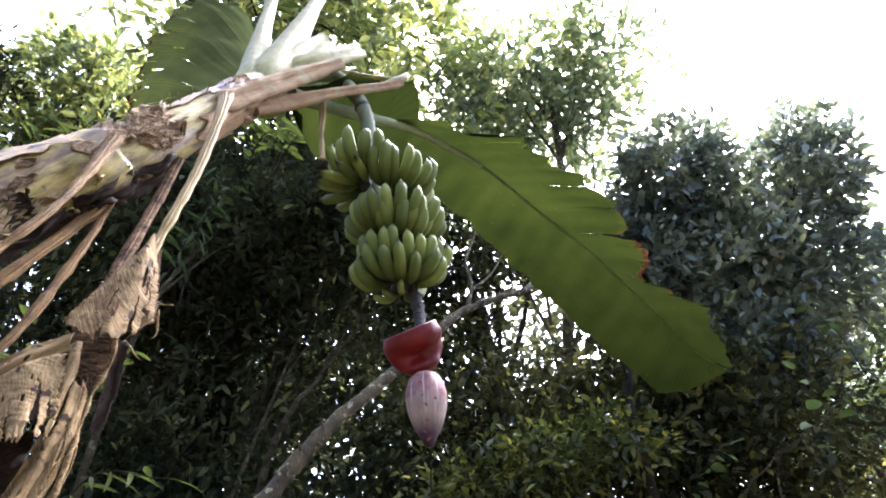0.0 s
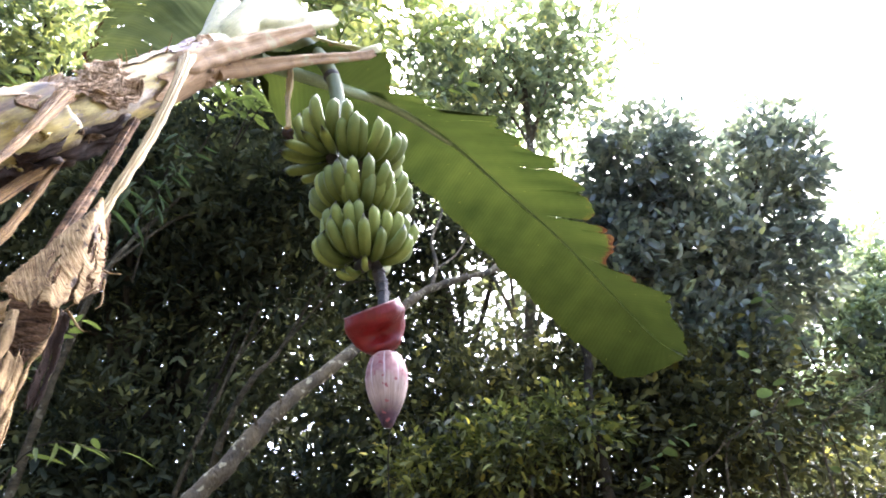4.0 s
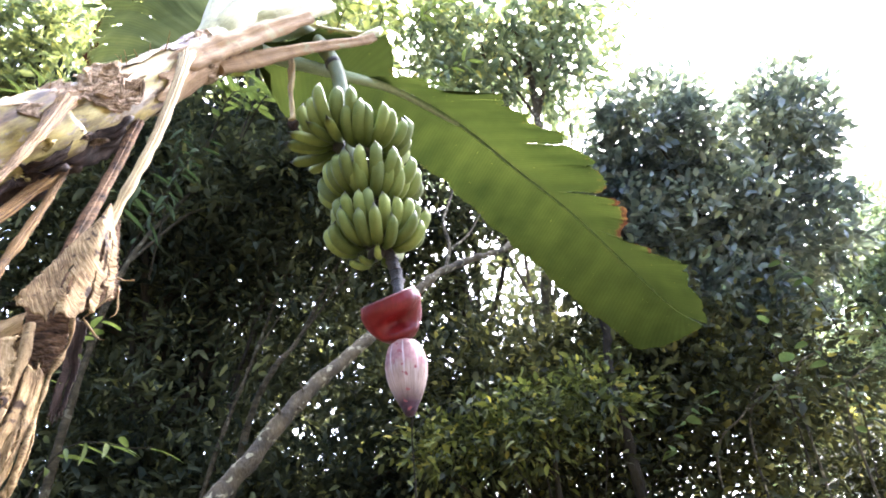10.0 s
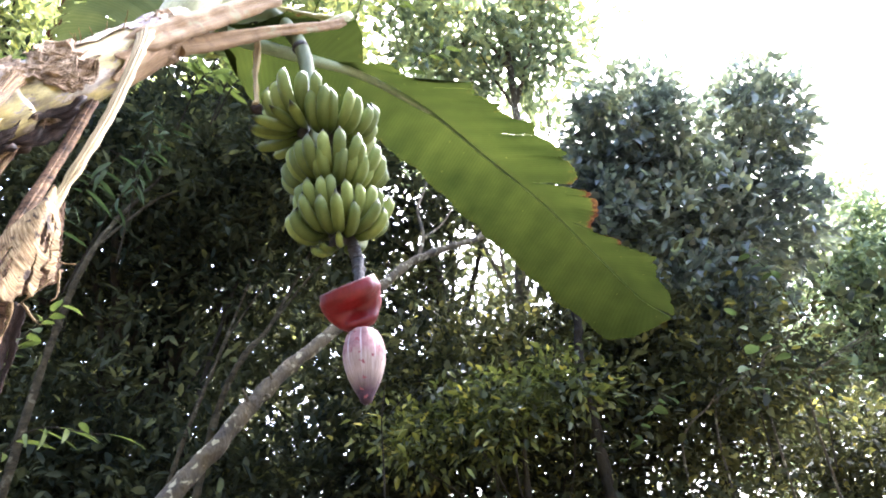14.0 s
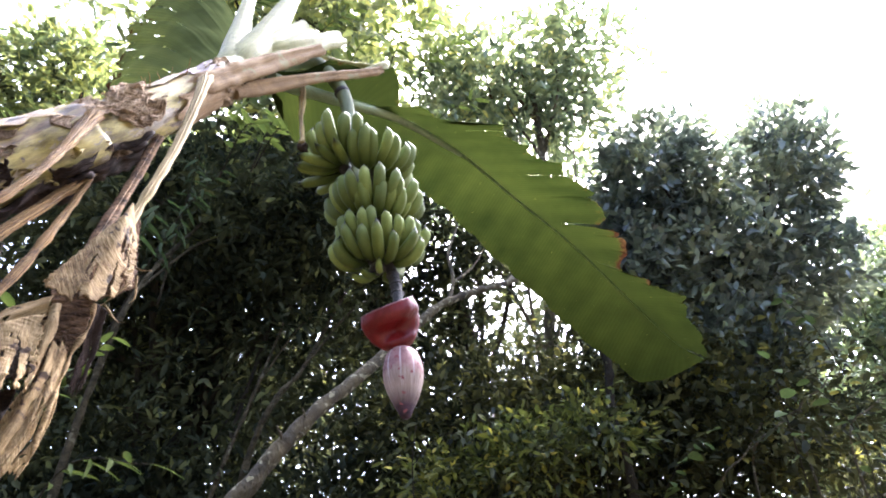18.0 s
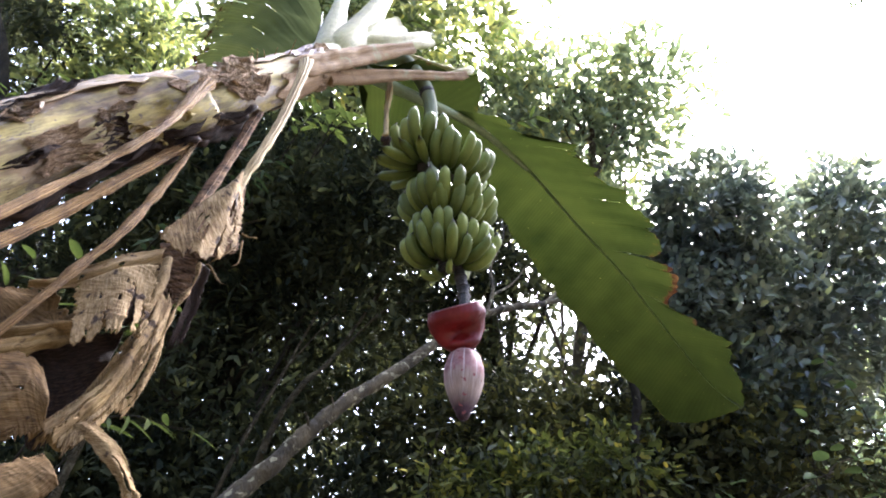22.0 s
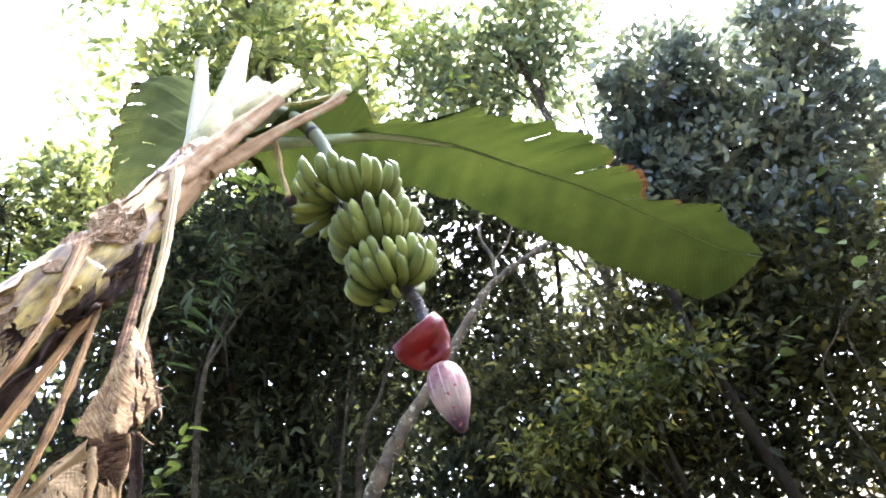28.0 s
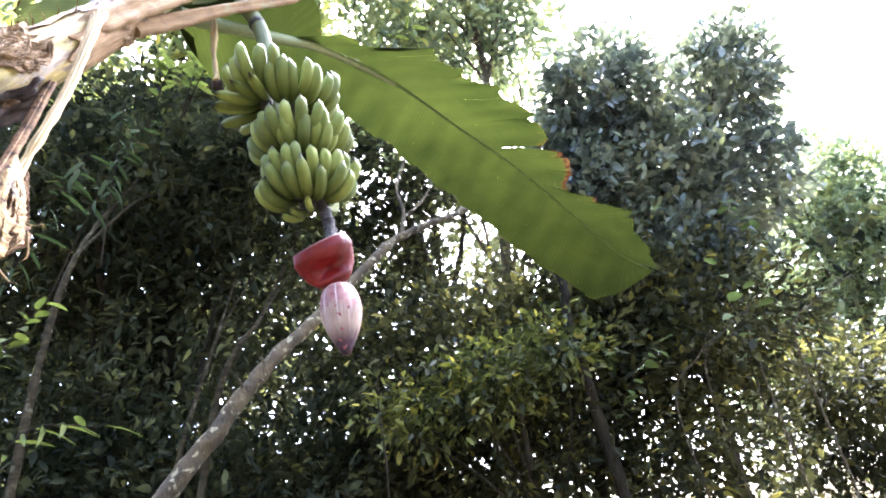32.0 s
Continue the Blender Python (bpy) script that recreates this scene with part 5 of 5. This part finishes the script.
V, F, U, _m = bract_shell()
bract = part("bract", mesh_of("bract", V, F, M_BRACT, U), bud, "deep red glossy lifted bract")
so = bract.modifiers.new("thick", "SOLIDIFY")
so.thickness, so.offset = 0.003, 0
ring = V[-_m:]
rv, rf_, ru = tube(ring + [ring[0]], [0.0026, 0.0026], n=96, sides=6, cap=False)
part("bract_rim", mesh_of("bract_rim", rv, rf_, M_RIM, ru), bud)

# ---- trees ----
tree("broadleaf_tree", (-2.2, 6.4, 0), (-1.6, 5.8, 9.5), [((-2.54, 5.78, 8.48), (1.7, 1.2, 0.95)), ((-0.91, 5.74, 8.47), (1.5, 1.2, 1.2)), ((-1.81, 5.2, 9.9), (2.4, 1.4, 1.1)), ((-1.5, 5.9, 7.0), (1.6, 0.9, 0.8))], M_DARKBARK, L_LIGHT, 1150, 11, 0.175, 0.066, 11, "tall tree with light yellow-green leaves against the sky", limbs=8)
tree("broadleaf_tree", (1.3, 6.6, 0), (1.5, 6.0, 8.4), [((1.02, 5.96, 8.02), (1.1, 0.9, 0.7)), ((2.2, 5.85, 8.14), (0.9, 0.8, 0.7)), ((1.7, 6.12, 7.18), (0.95, 0.8, 0.6)), ((0.63, 6.1, 7.25), (0.75, 0.8, 0.7)), ((0.4, 6.2, 6.2), (0.8, 0.7, 0.6))], M_BARK, L_MID, 1000, 11, 0.135, 0.052, 12, "slender tree with an airy pale green crown", limbs=8, r0=0.07)
tree("glossy_leaved_tree", (3.2, 6.0, 0), (3.3, 5.6, 6.0), [((2.66, 5.36, 5.68), (0.72, 0.7, 0.72)), ((3.95, 5.27, 5.8), (0.5, 0.6, 0.76)), ((2.1, 5.6, 5.3), (0.45, 0.5, 0.5)), ((3.3, 5.7, 4.75), (1.35, 0.9, 0.72)), ((2.3, 5.68, 4.7), (0.65, 0.7, 0.75)), ((2.9, 5.8, 3.9), (1.1, 0.8, 0.6))], M_DARKBARK, L_DARK, 2900, 10, 0.108, 0.056, 13, "dense dark tree with glossy leathery leaves", limbs=9, ragged=0.08, shell=0.42, spread=0.16, r0=0.08)
tree("broadleaf_tree", (8.4, 10.2, 0), (8.4, 9.8, 7.2), [((8.27, 9.53, 6.72), (1.4, 1.2, 1.4)), ((8.57, 10.4, 5.26), (1.4, 1.4, 2.0)), ((6.6, 10.4, 4.2), (1.4, 1.2, 1.6))], M_BARK, L_PALE, 1900, 11, 0.15, 0.066, 14, "pale green tree in the distance", limbs=7)
tree("broadleaf_tree", (-5.2, 7.2, 0), (-5.0, 6.8, 8.4), [((-4.8, 6.55, 8.31), (0.9, 0.8, 0.65)), ((-5.5, 7.07, 7.52), (0.8, 0.8, 0.6)), ((-3.9, 6.8, 7.3), (1.0, 0.9, 0.7))], M_DARKBARK, L_LIGHT, 800, 11, 0.15, 0.058, 15, "light green tree with sky showing through", limbs=6)
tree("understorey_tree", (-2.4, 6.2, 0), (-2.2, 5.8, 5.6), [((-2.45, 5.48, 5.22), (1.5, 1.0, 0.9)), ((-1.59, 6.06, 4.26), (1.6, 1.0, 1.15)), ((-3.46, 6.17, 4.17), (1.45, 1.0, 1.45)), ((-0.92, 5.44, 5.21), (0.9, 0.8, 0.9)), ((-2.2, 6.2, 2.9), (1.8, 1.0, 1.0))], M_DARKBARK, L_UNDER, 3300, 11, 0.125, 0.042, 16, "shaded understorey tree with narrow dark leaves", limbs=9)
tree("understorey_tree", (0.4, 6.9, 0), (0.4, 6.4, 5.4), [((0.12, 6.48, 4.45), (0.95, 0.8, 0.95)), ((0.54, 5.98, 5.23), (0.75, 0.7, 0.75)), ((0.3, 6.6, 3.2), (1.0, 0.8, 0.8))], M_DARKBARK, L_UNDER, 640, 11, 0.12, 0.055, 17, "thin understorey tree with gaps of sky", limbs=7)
tree("shrub", (1.8, 5.8, 0), (1.9, 5.5, 3.4), [((0.67, 5.55, 3.09), (1.1, 0.8, 0.7)), ((1.87, 5.47, 3.3), (1.0, 0.8, 0.9)), ((2.8, 5.38, 3.1), (1.0, 0.9, 0.75)), ((4.5, 6.2, 2.6), (0.8, 0.6, 0.6)), ((4.6, 6.3, 2.0), (1.0, 0.5, 0.7)), ((1.7, 5.5, 2.2), (1.7, 0.9, 0.8))], M_DARKBARK, L_SHRUB, 3300, 10, 0.092, 0.044, 18, "dense green shrub with small leaves", "shrub", r0=0.05, limbs=10)
tree("shrub", (1.0, 4.9, 0), (1.0, 4.7, 2.9), [((0.73, 4.6, 2.66), (0.3, 0.25, 0.15)), ((0.8, 4.7, 2.6), (0.45, 0.3, 0.3)), ((1.35, 4.7, 2.85), (0.4, 0.3, 0.2)), ((0.3, 4.8, 2.5), (0.4, 0.3, 0.25))], M_DARKBARK, L_LIME, 330, 10, 0.08, 0.034, 19, "yellow-green shrub in dappled light", "shrub", r0=0.03, limbs=8, twigs=20)

tree("broadleaf_tree", (10.5, 6.0, 0), (9.2, 6.2, 13.6), [((5.0, 5.2, 10.45), (0.5, 0.4, 0.35)), ((5.45, 5.2, 10.75), (0.45, 0.4, 0.4)), ((4.55, 5.2, 10.9), (0.35, 0.3, 0.25)), ((6.9, 5.3, 11.7), (0.7, 0.6, 0.4)), ((7.6, 5.8, 12.8), (1.2, 0.9, 0.6))], M_DARKBARK, L_UNDER, 130, 9, 0.15, 0.055, 21, "overhanging branch tips of a tall tree", limbs=5, twigs=25, r0=0.055)
tree("broadleaf_tree", (-5.6, 6.4, 0), (-7.1, 6.6, 9.4), [((-5.95, 5.9, 8.0), (0.4, 0.4, 0.45)), ((-5.5, 5.9, 7.75), (0.35, 0.4, 0.4)), ((-6.6, 6.9, 8.3), (0.8, 0.7, 0.9)), ((-7.4, 7.0, 9.4), (1.0, 0.8, 0.8)), ((-6.5, 7.0, 7.2), (0.7, 0.7, 0.5))], M_DARKBARK, L_UNDER, 520, 10, 0.14, 0.05, 22, "dark tree with a bare slim trunk", limbs=5, r0=0.09)

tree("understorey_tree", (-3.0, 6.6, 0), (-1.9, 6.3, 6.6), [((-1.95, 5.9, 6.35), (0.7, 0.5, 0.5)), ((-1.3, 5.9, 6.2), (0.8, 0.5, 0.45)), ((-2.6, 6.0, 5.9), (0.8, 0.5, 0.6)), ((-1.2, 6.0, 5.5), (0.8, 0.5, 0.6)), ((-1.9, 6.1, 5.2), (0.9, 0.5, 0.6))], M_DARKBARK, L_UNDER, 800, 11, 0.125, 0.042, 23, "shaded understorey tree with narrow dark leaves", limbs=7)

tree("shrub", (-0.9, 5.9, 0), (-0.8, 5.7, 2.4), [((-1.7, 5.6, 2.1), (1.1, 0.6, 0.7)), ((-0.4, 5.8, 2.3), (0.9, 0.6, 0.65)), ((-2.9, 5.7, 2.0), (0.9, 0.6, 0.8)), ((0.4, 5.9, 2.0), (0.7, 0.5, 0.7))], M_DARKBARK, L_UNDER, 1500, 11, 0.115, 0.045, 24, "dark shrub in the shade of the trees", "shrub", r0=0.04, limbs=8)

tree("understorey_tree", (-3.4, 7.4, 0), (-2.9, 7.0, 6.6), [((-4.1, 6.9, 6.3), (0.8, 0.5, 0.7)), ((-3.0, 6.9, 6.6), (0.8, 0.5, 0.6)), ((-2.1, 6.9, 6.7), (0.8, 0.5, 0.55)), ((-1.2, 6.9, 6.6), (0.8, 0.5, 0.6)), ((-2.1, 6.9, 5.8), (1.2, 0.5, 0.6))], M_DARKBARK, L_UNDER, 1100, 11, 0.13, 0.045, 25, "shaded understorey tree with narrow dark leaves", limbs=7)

# cables against the sky
cable = thing("overhead_cable", (14.0, 10.0, 18.0), "two thin dark overhead wires against the sky", "cable", kind="structure")
for a, b in (((8.07, 10.0, 21.19), (21.18, 10.0, 16.1)), ((8.36, 10.0, 19.94), (20.03, 10.0, 15.44))):
    stalk("wire", [a, Vector(a).lerp(Vector(b), 0.5) + Vector((0, 0, -0.05)), b], [0.012, 0.012, 0.012], M_DARKBARK, cable, n=24, sides=6)

# slanting grey trunk
slant = thing("leaning_tree", (-2.1, 2.75, 0.0), "leaning grey tree trunk with bare forked branches", "tree")
stalk("trunk", [(-2.1, 2.75, 0.0), (-1.55, 3.08, 1.05), (-0.97, 3.42, 2.015), (-0.845, 3.5, 2.205), (-0.718, 3.58, 2.42), (-0.535, 3.72, 2.70), (-0.28, 3.9, 3.006), (0.117, 4.15, 3.529), (0.284, 4.25, 3.68), (0.505, 4.35, 3.824), (0.75, 4.5, 3.977), (1.15, 4.8, 4.3)], [0.062, 0.058, 0.05, 0.047, 0.044, 0.041, 0.037, 0.031, 0.028, 0.025, 0.022, 0.014], M_BARK, slant, n=120, sides=18, rough=0.012, scale=12, shape=lambda a, u: 1 + 0.06 * max(0, math.sin(u * 110 + math.sin(a))) ** 8)
for pts, r in (([(0.26, 4.24, 3.66), (0.30, 4.3, 3.9), (0.27, 4.35, 4.15), (0.36, 4.45, 4.5), (0.33, 4.5, 4.8)], 0.016), ([(0.30, 4.3, 3.86), (0.46, 4.4, 4.05), (0.58, 4.5, 4.3)], 0.011), ([(0.75, 4.5, 3.98), (0.9, 4.7, 4.25), (1.05, 4.8, 4.7), (1.25, 4.75, 5.2), (1.22, 4.8, 5.6)], 0.02), ([(1.22, 4.75, 5.1), (1.36, 4.78, 5.25), (1.5, 4.8, 5.28)], 0.012)):
    stalk("branch", pts, [r, r * 0.8, r * 0.6, r * 0.3], M_BARK, slant, n=24, sides=9, rough=r * 0.25, scale=14)


for p, q in (((-0.70, 3.57, 2.45), (-0.73, 3.52, 2.53)), ((-0.60, 3.65, 2.58), (-0.62, 3.6, 2.66)), ((-0.64, 3.62, 2.53), (-0.59, 3.58, 2.50))):
    stalk("branch_stub", [p, Vector(p).lerp(Vector(q), 0.5) + Vector((0.008, 0, 0)), q], [0.010, 0.007, 0.003], M_BARK, slant, n=8, sides=7, rough=0.003)


def bare_trunk(pts, r, label, mat=None):
    t = thing("thin_trunk", pts[0], label, "tree trunk", "thin trunks in the thicket")
    stalk("stem", pts, [r * 1.2, r, r * 0.8, r * 0.5], mat or M_BARK, t, n=90, sides=12, rough=r * 0.3, scale=11, shape=lambda a, u: 1 + 0.16 * max(0, math.sin(u * 70 + 0.5 * math.sin(a))) ** 6)
    p = [Vector(q) for q in pts]
    stalk("branch", [p[-2], p[-2].lerp(p[-1], 0.6) + Vector((0.2, 0, 0.05)), p[-1] + Vector((0.45, 0.1, -0.1))], [r * 0.5, r * 0.35, r * 0.15], mat or M_BARK, t, n=14, sides=7, rough=r * 0.1)


bare_trunk([(-1.9, 4.9, 0), (-1.62, 4.95, 1.4), (-1.43, 5.0, 2.53), (-1.26, 5.2, 3.41), (-1.1, 5.5, 4.4)], 0.018, "thin grey trunk among dark leaves", M_MIDBARK)
bare_trunk([(-1.6, 5.0, 0), (-1.35, 5.0, 1.6), (-1.216, 5.0, 2.73), (-1.063, 5.0, 3.2), (-0.9, 5.2, 3.56), (-0.6, 5.6, 4.6)], 0.026, "thin grey trunk among dark leaves", M_MIDBARK)
bare_trunk([(-2.4, 4.4, 0), (-2.3, 4.45, 1.8), (-2.258, 4.5, 3.0), (-2.156, 4.6, 3.94), (-2.0, 5.2, 5.0)], 0.028, "grey trunk with ringed bark", M_MIDBARK)
bare_trunk([(-1.7, 5.4, 0), (-1.6, 5.45, 1.6), (-1.527, 5.5, 2.86), (-1.3, 5.7, 4.4), (-1.15, 5.8, 5.4)], 0.022, "slim dark trunk in the thicket", M_DARKBARK)
bare_trunk([(1.72, 4.75, 0), (1.62, 4.75, 1.8), (1.5, 4.75, 2.95), (1.52, 4.75, 3.45), (1.3, 4.8, 3.95)], 0.042, "dark trunk among the shrubs", M_DARKBARK)
bare_trunk([(-3.6, 6.1, 0), (-4.3, 6.0, 3.6), (-5.5, 5.7, 6.7), (-6.0, 5.7, 7.55), (-6.9, 5.7, 9.1)], 0.055, "dark slim trunk against the sky", M_DARKBARK)
for k, (x, z) in enumerate(((2.5, 2.6), (2.95, 2.9), (3.3, 2.75), (2.2, 2.4))):
    bare_trunk([(x + 0.2, 5.0, 0), (x + 0.1, 4.9, 1.5), (x, 4.8, z), (x + 0.25, 4.75, z + 0.3), (x + 0.6 - 0.2 * (k % 2), 4.7, z + 0.5)], 0.009, "thin grey branch in the shrubs", M_BARK)
bare_trunk([(-0.1, 4.2, 0), (-0.02, 4.2, 1.2), (0.02, 4.2, 2.0), (0.0, 4.25, 2.5), (0.02, 4.25, 2.75)], 0.006, "thin bare sapling by the shrubs", M_DARKBARK)

# sprigs of larger leaves
def leaf_mesh(length, width, material, point=1.0):
    V, F = [], []
    n = 9
    for i in range(n):
        u = i / (n - 1)
        w = width * 0.5 * math.sin(math.pi * u ** 0.85) ** (0.7 * point) if 0 < i < n - 1 else 0.0008
        z = -0.25 * length * u * u
        V += [(length * u, -w, z + 0.25 * w), (length * u, 0, z), (length * u, w, z + 0.25 * w)]
    for i in range(n - 1):
        a = 3 * i
        F += [(a, a + 1, a + 4, a + 3), (a + 1, a + 2, a + 5, a + 4)]
    return mesh_of("leaf", V, F, material)


LF_OVAL, LF_LONG, LF_SPEAR = leaf_mesh(0.15, 0.085, M_LEAFGREEN, 0.8), leaf_mesh(0.17, 0.045, M_LEAFLIME), leaf_mesh(0.15, 0.024, M_LEAFDEEP)


def sprig(name, pts, leaf, count, label, size=1.0, spread=60, seed=0, category="branch", u0=0.3, hang=0):
    r = random.Random(seed)
    t = thing(name, pts[0], label, category)
    V, F, U = tube(pts, [0.006, 0.004, 0.002], n=16, sides=6)
    part("stem", mesh_of("stem", V, F, M_DARKBARK, U), t)
    line = spline(pts, 40)
    for i in range(count):
        j = int((u0 + (1 - u0) * i / max(1, count - 1)) * 38)
        d = (line[j + 1] - line[j]).normalized()
        az = math.degrees(math.atan2(d.y, d.x)) + (spread if i % 2 else -spread) * r.uniform(0.5, 1.2)
        m = Matrix.Translation(line[j]) @ pose(0, 0, 0, 0, 0, az) @ pose(0, 0, 0, r.uniform(-40, 40), r.uniform(-35, 20) + hang, 0) @ Matrix.Scale(size * r.uniform(0.7, 1.2), 4)
        part("leaf", leaf, t, at=m)
    return t


sprig("shrub_branch", [(2.75, 4.6, 2.2), (2.5, 4.2, 2.8), (2.32, 3.9, 3.12)], LF_OVAL, 7, "branch tip with large oval green leaves", 0.85, 50, 1)
sprig("shrub_branch", [(3.2, 4.6, 2.2), (3.1, 4.4, 2.7), (2.8, 4.3, 3.1)], LF_OVAL, 9, "branch tip with large oval green leaves", 0.8, 60, 2)
sprig("shrub_branch", [(1.6, 4.9, 2.0), (1.8, 4.6, 2.5), (2.05, 4.4, 2.75)], LF_OVAL, 9, "branch tip with large oval green leaves", 0.8, 60, 3)
sprig("shrub_branch", [(3.6, 5.0, 3.4), (3.4, 4.9, 3.8), (3.1, 4.8, 4.05)], LF_OVAL, 10, "branch tip with large oval green leaves", 0.85, 60, 4)
LF_LIMEOVAL = leaf_mesh(0.12, 0.06, M_LEAFLIME, 0.8)
LF_LIMENARROW = leaf_mesh(0.17, 0.026, M_LEAFLIME)
sprig("understorey_branch", [(-1.75, 3.0, 1.2), (-1.5, 2.9, 2.12), (-1.02, 2.69, 2.13)], LF_LIMENARROW, 10, "slender branch with long lime-green leaflets", 0.9, 60, 31, u0=0.52, hang=22)
sprig("understorey_branch", [(-1.7, 2.6, 1.4), (-1.4, 2.5, 2.3), (-1.18, 2.43, 2.56)], LF_LIMEOVAL, 10, "thin twig with oval lime-green leaves", 0.62, 60, 32, u0=0.6)
sprig("understorey_branch", [(-1.9, 2.7, 1.5), (-1.55, 2.55, 2.2), (-1.3, 2.45, 2.4)], LF_LIMEOVAL, 10, "thin twig with oval lime-green leaves", 0.62, 60, 33, u0=0.6)
for k, (p, q, leaf, n, s, h) in enumerate([((-2.0, 2.8, 1.5), (-1.47, 2.25, 2.6), LF_LONG, 9, 0.8, 0), ((-2.2, 2.6, 1.5), (-1.6, 2.2, 2.55), LF_LONG, 9, 0.8, 0), ((-2.3, 3.0, 1.6), (-1.75, 2.6, 2.4), LF_LONG, 9, 0.9, 10),
        ((-1.3, 3.5, 4.2), (-1.0, 3.1, 4.32), LF_LONG, 14, 0.75, 5), ((-1.1, 3.5, 4.25), (-0.86, 3.15, 4.4), LF_LONG, 14, 0.75, 5), ((-1.05, 3.4, 4.2), (-0.78, 3.1, 4.25), LF_LONG, 12, 0.7, 5), ((-1.9, 3.8, 3.2), (-1.25, 3.4, 4.2), LF_SPEAR, 26, 1.0, 40), ((-2.0, 3.3, 2.6), (-1.3, 2.85, 3.55), LF_SPEAR, 26, 1.0, 40), ((-1.8, 4.2, 3.6), (-1.5, 3.6, 4.5), LF_SPEAR, 26, 1.0, 40), ((-2.6, 3.4, 3.0), (-2.3, 3.0, 4.0), LF_LONG, 14, 1.1, 0), ((-2.9, 3.6, 3.0), (-2.6, 3.2, 4.2), LF_LONG, 14, 1.1, 0)]):
    a, b = Vector(p), Vector(q)
    sprig("understorey_branch", [p, a.lerp(b, 0.55) + Vector((0, 0, 0.15)), q], leaf, n, "slender branch with long drooping green leaves", s, 65, 10 + k, hang=h)

for k, (x, y, z) in enumerate(((0.28, 4.5, 5.85), (-0.55, 4.6, 6.95), (0.2, 4.6, 6.8), (-0.1, 4.7, 7.2), (-1.35, 4.5, 7.55), (-2.2, 4.6, 8.0), (-2.5, 4.6, 7.75), (-0.95, 4.6, 7.2), (-1.8, 4.5, 7.3))):
    sprig("crown_spray", [(x - 0.25, y + 0.5, z - 0.35), (x - 0.05, y + 0.15, z), (x + 0.3, y - 0.1, z + 0.05)], LF_LONG, 14, "feathery spray of light green leaflets", 0.95, 55, 50 + k, u0=0.35, hang=12)

for k, (p, q) in enumerate((((-2.1, 2.3, 3.0), (-1.95, 2.2, 3.48)), ((-1.95, 2.3, 3.1), (-1.72, 2.2, 3.5)), ((-1.75, 2.3, 3.2), (-1.52, 2.2, 3.55)), ((-2.2, 2.3, 2.9), (-2.1, 2.2, 3.35)))):
    a, b = Vector(p), Vector(q)
    sprig("fern_frond", [p, a.lerp(b, 0.5) + Vector((0.02, 0, 0.08)), q], LF_LIMENARROW, 18, "bright yellow-green feathery frond", 0.6, 70, 70 + k, u0=0.25, hang=8)

# far woods; the ring beside and behind the camera is unseen, added to block light
rng = np.random.default_rng(5)
N = 130000
az = rng.uniform(-math.pi, math.pi, N)
rad = rng.uniform(11, 16, N)
base = np.stack([rad * np.sin(az), rad * np.cos(az), rng.uniform(0, 1, N) ** 0.9 * 8.0], 1)
ahead = base[:, 1] > 0
right = ahead & (base[:, 0] > 3.0)
gap = ahead & (abs(base[:, 0] - 1.0) < 1.1) & (base[:, 2] > 2.5)
keep = rng.uniform(0, 1, N) < np.where(right, np.where(base[:, 2] < 5.0, 0.26, 0.4), np.where(gap, 0.26, np.where(base[:, 2] < 4.0, 1.0, 0.72)))
keep &= base[:, 2] < np.where(ahead & (base[:, 0] > 5), 6.0, 9.0)
# the unseen part behind is raised to cut the light from there
base[base[:, 1] < -3, 2] *= 1.8
base = base[keep]
more = 3000
base = np.concatenate([base, np.stack([rng.uniform(-7, -0.2, more), rng.uniform(10.5, 13.5, more), rng.uniform(4.5, 9.2, more)], 1)])
N = len(base)
ax = rng.normal(size=base.shape) + np.array([0, 0, 0.2])
tagged(new("far_woods", leaf_cloud("far_woods", base, ax, rng.uniform(0.18, 0.38, N), rng.uniform(0.09, 0.18, N), L_UNDER, seed=6)), "dark leafage of the woods, with an unseen light-blocking ring behind the camera", "woods", "", "stuff")
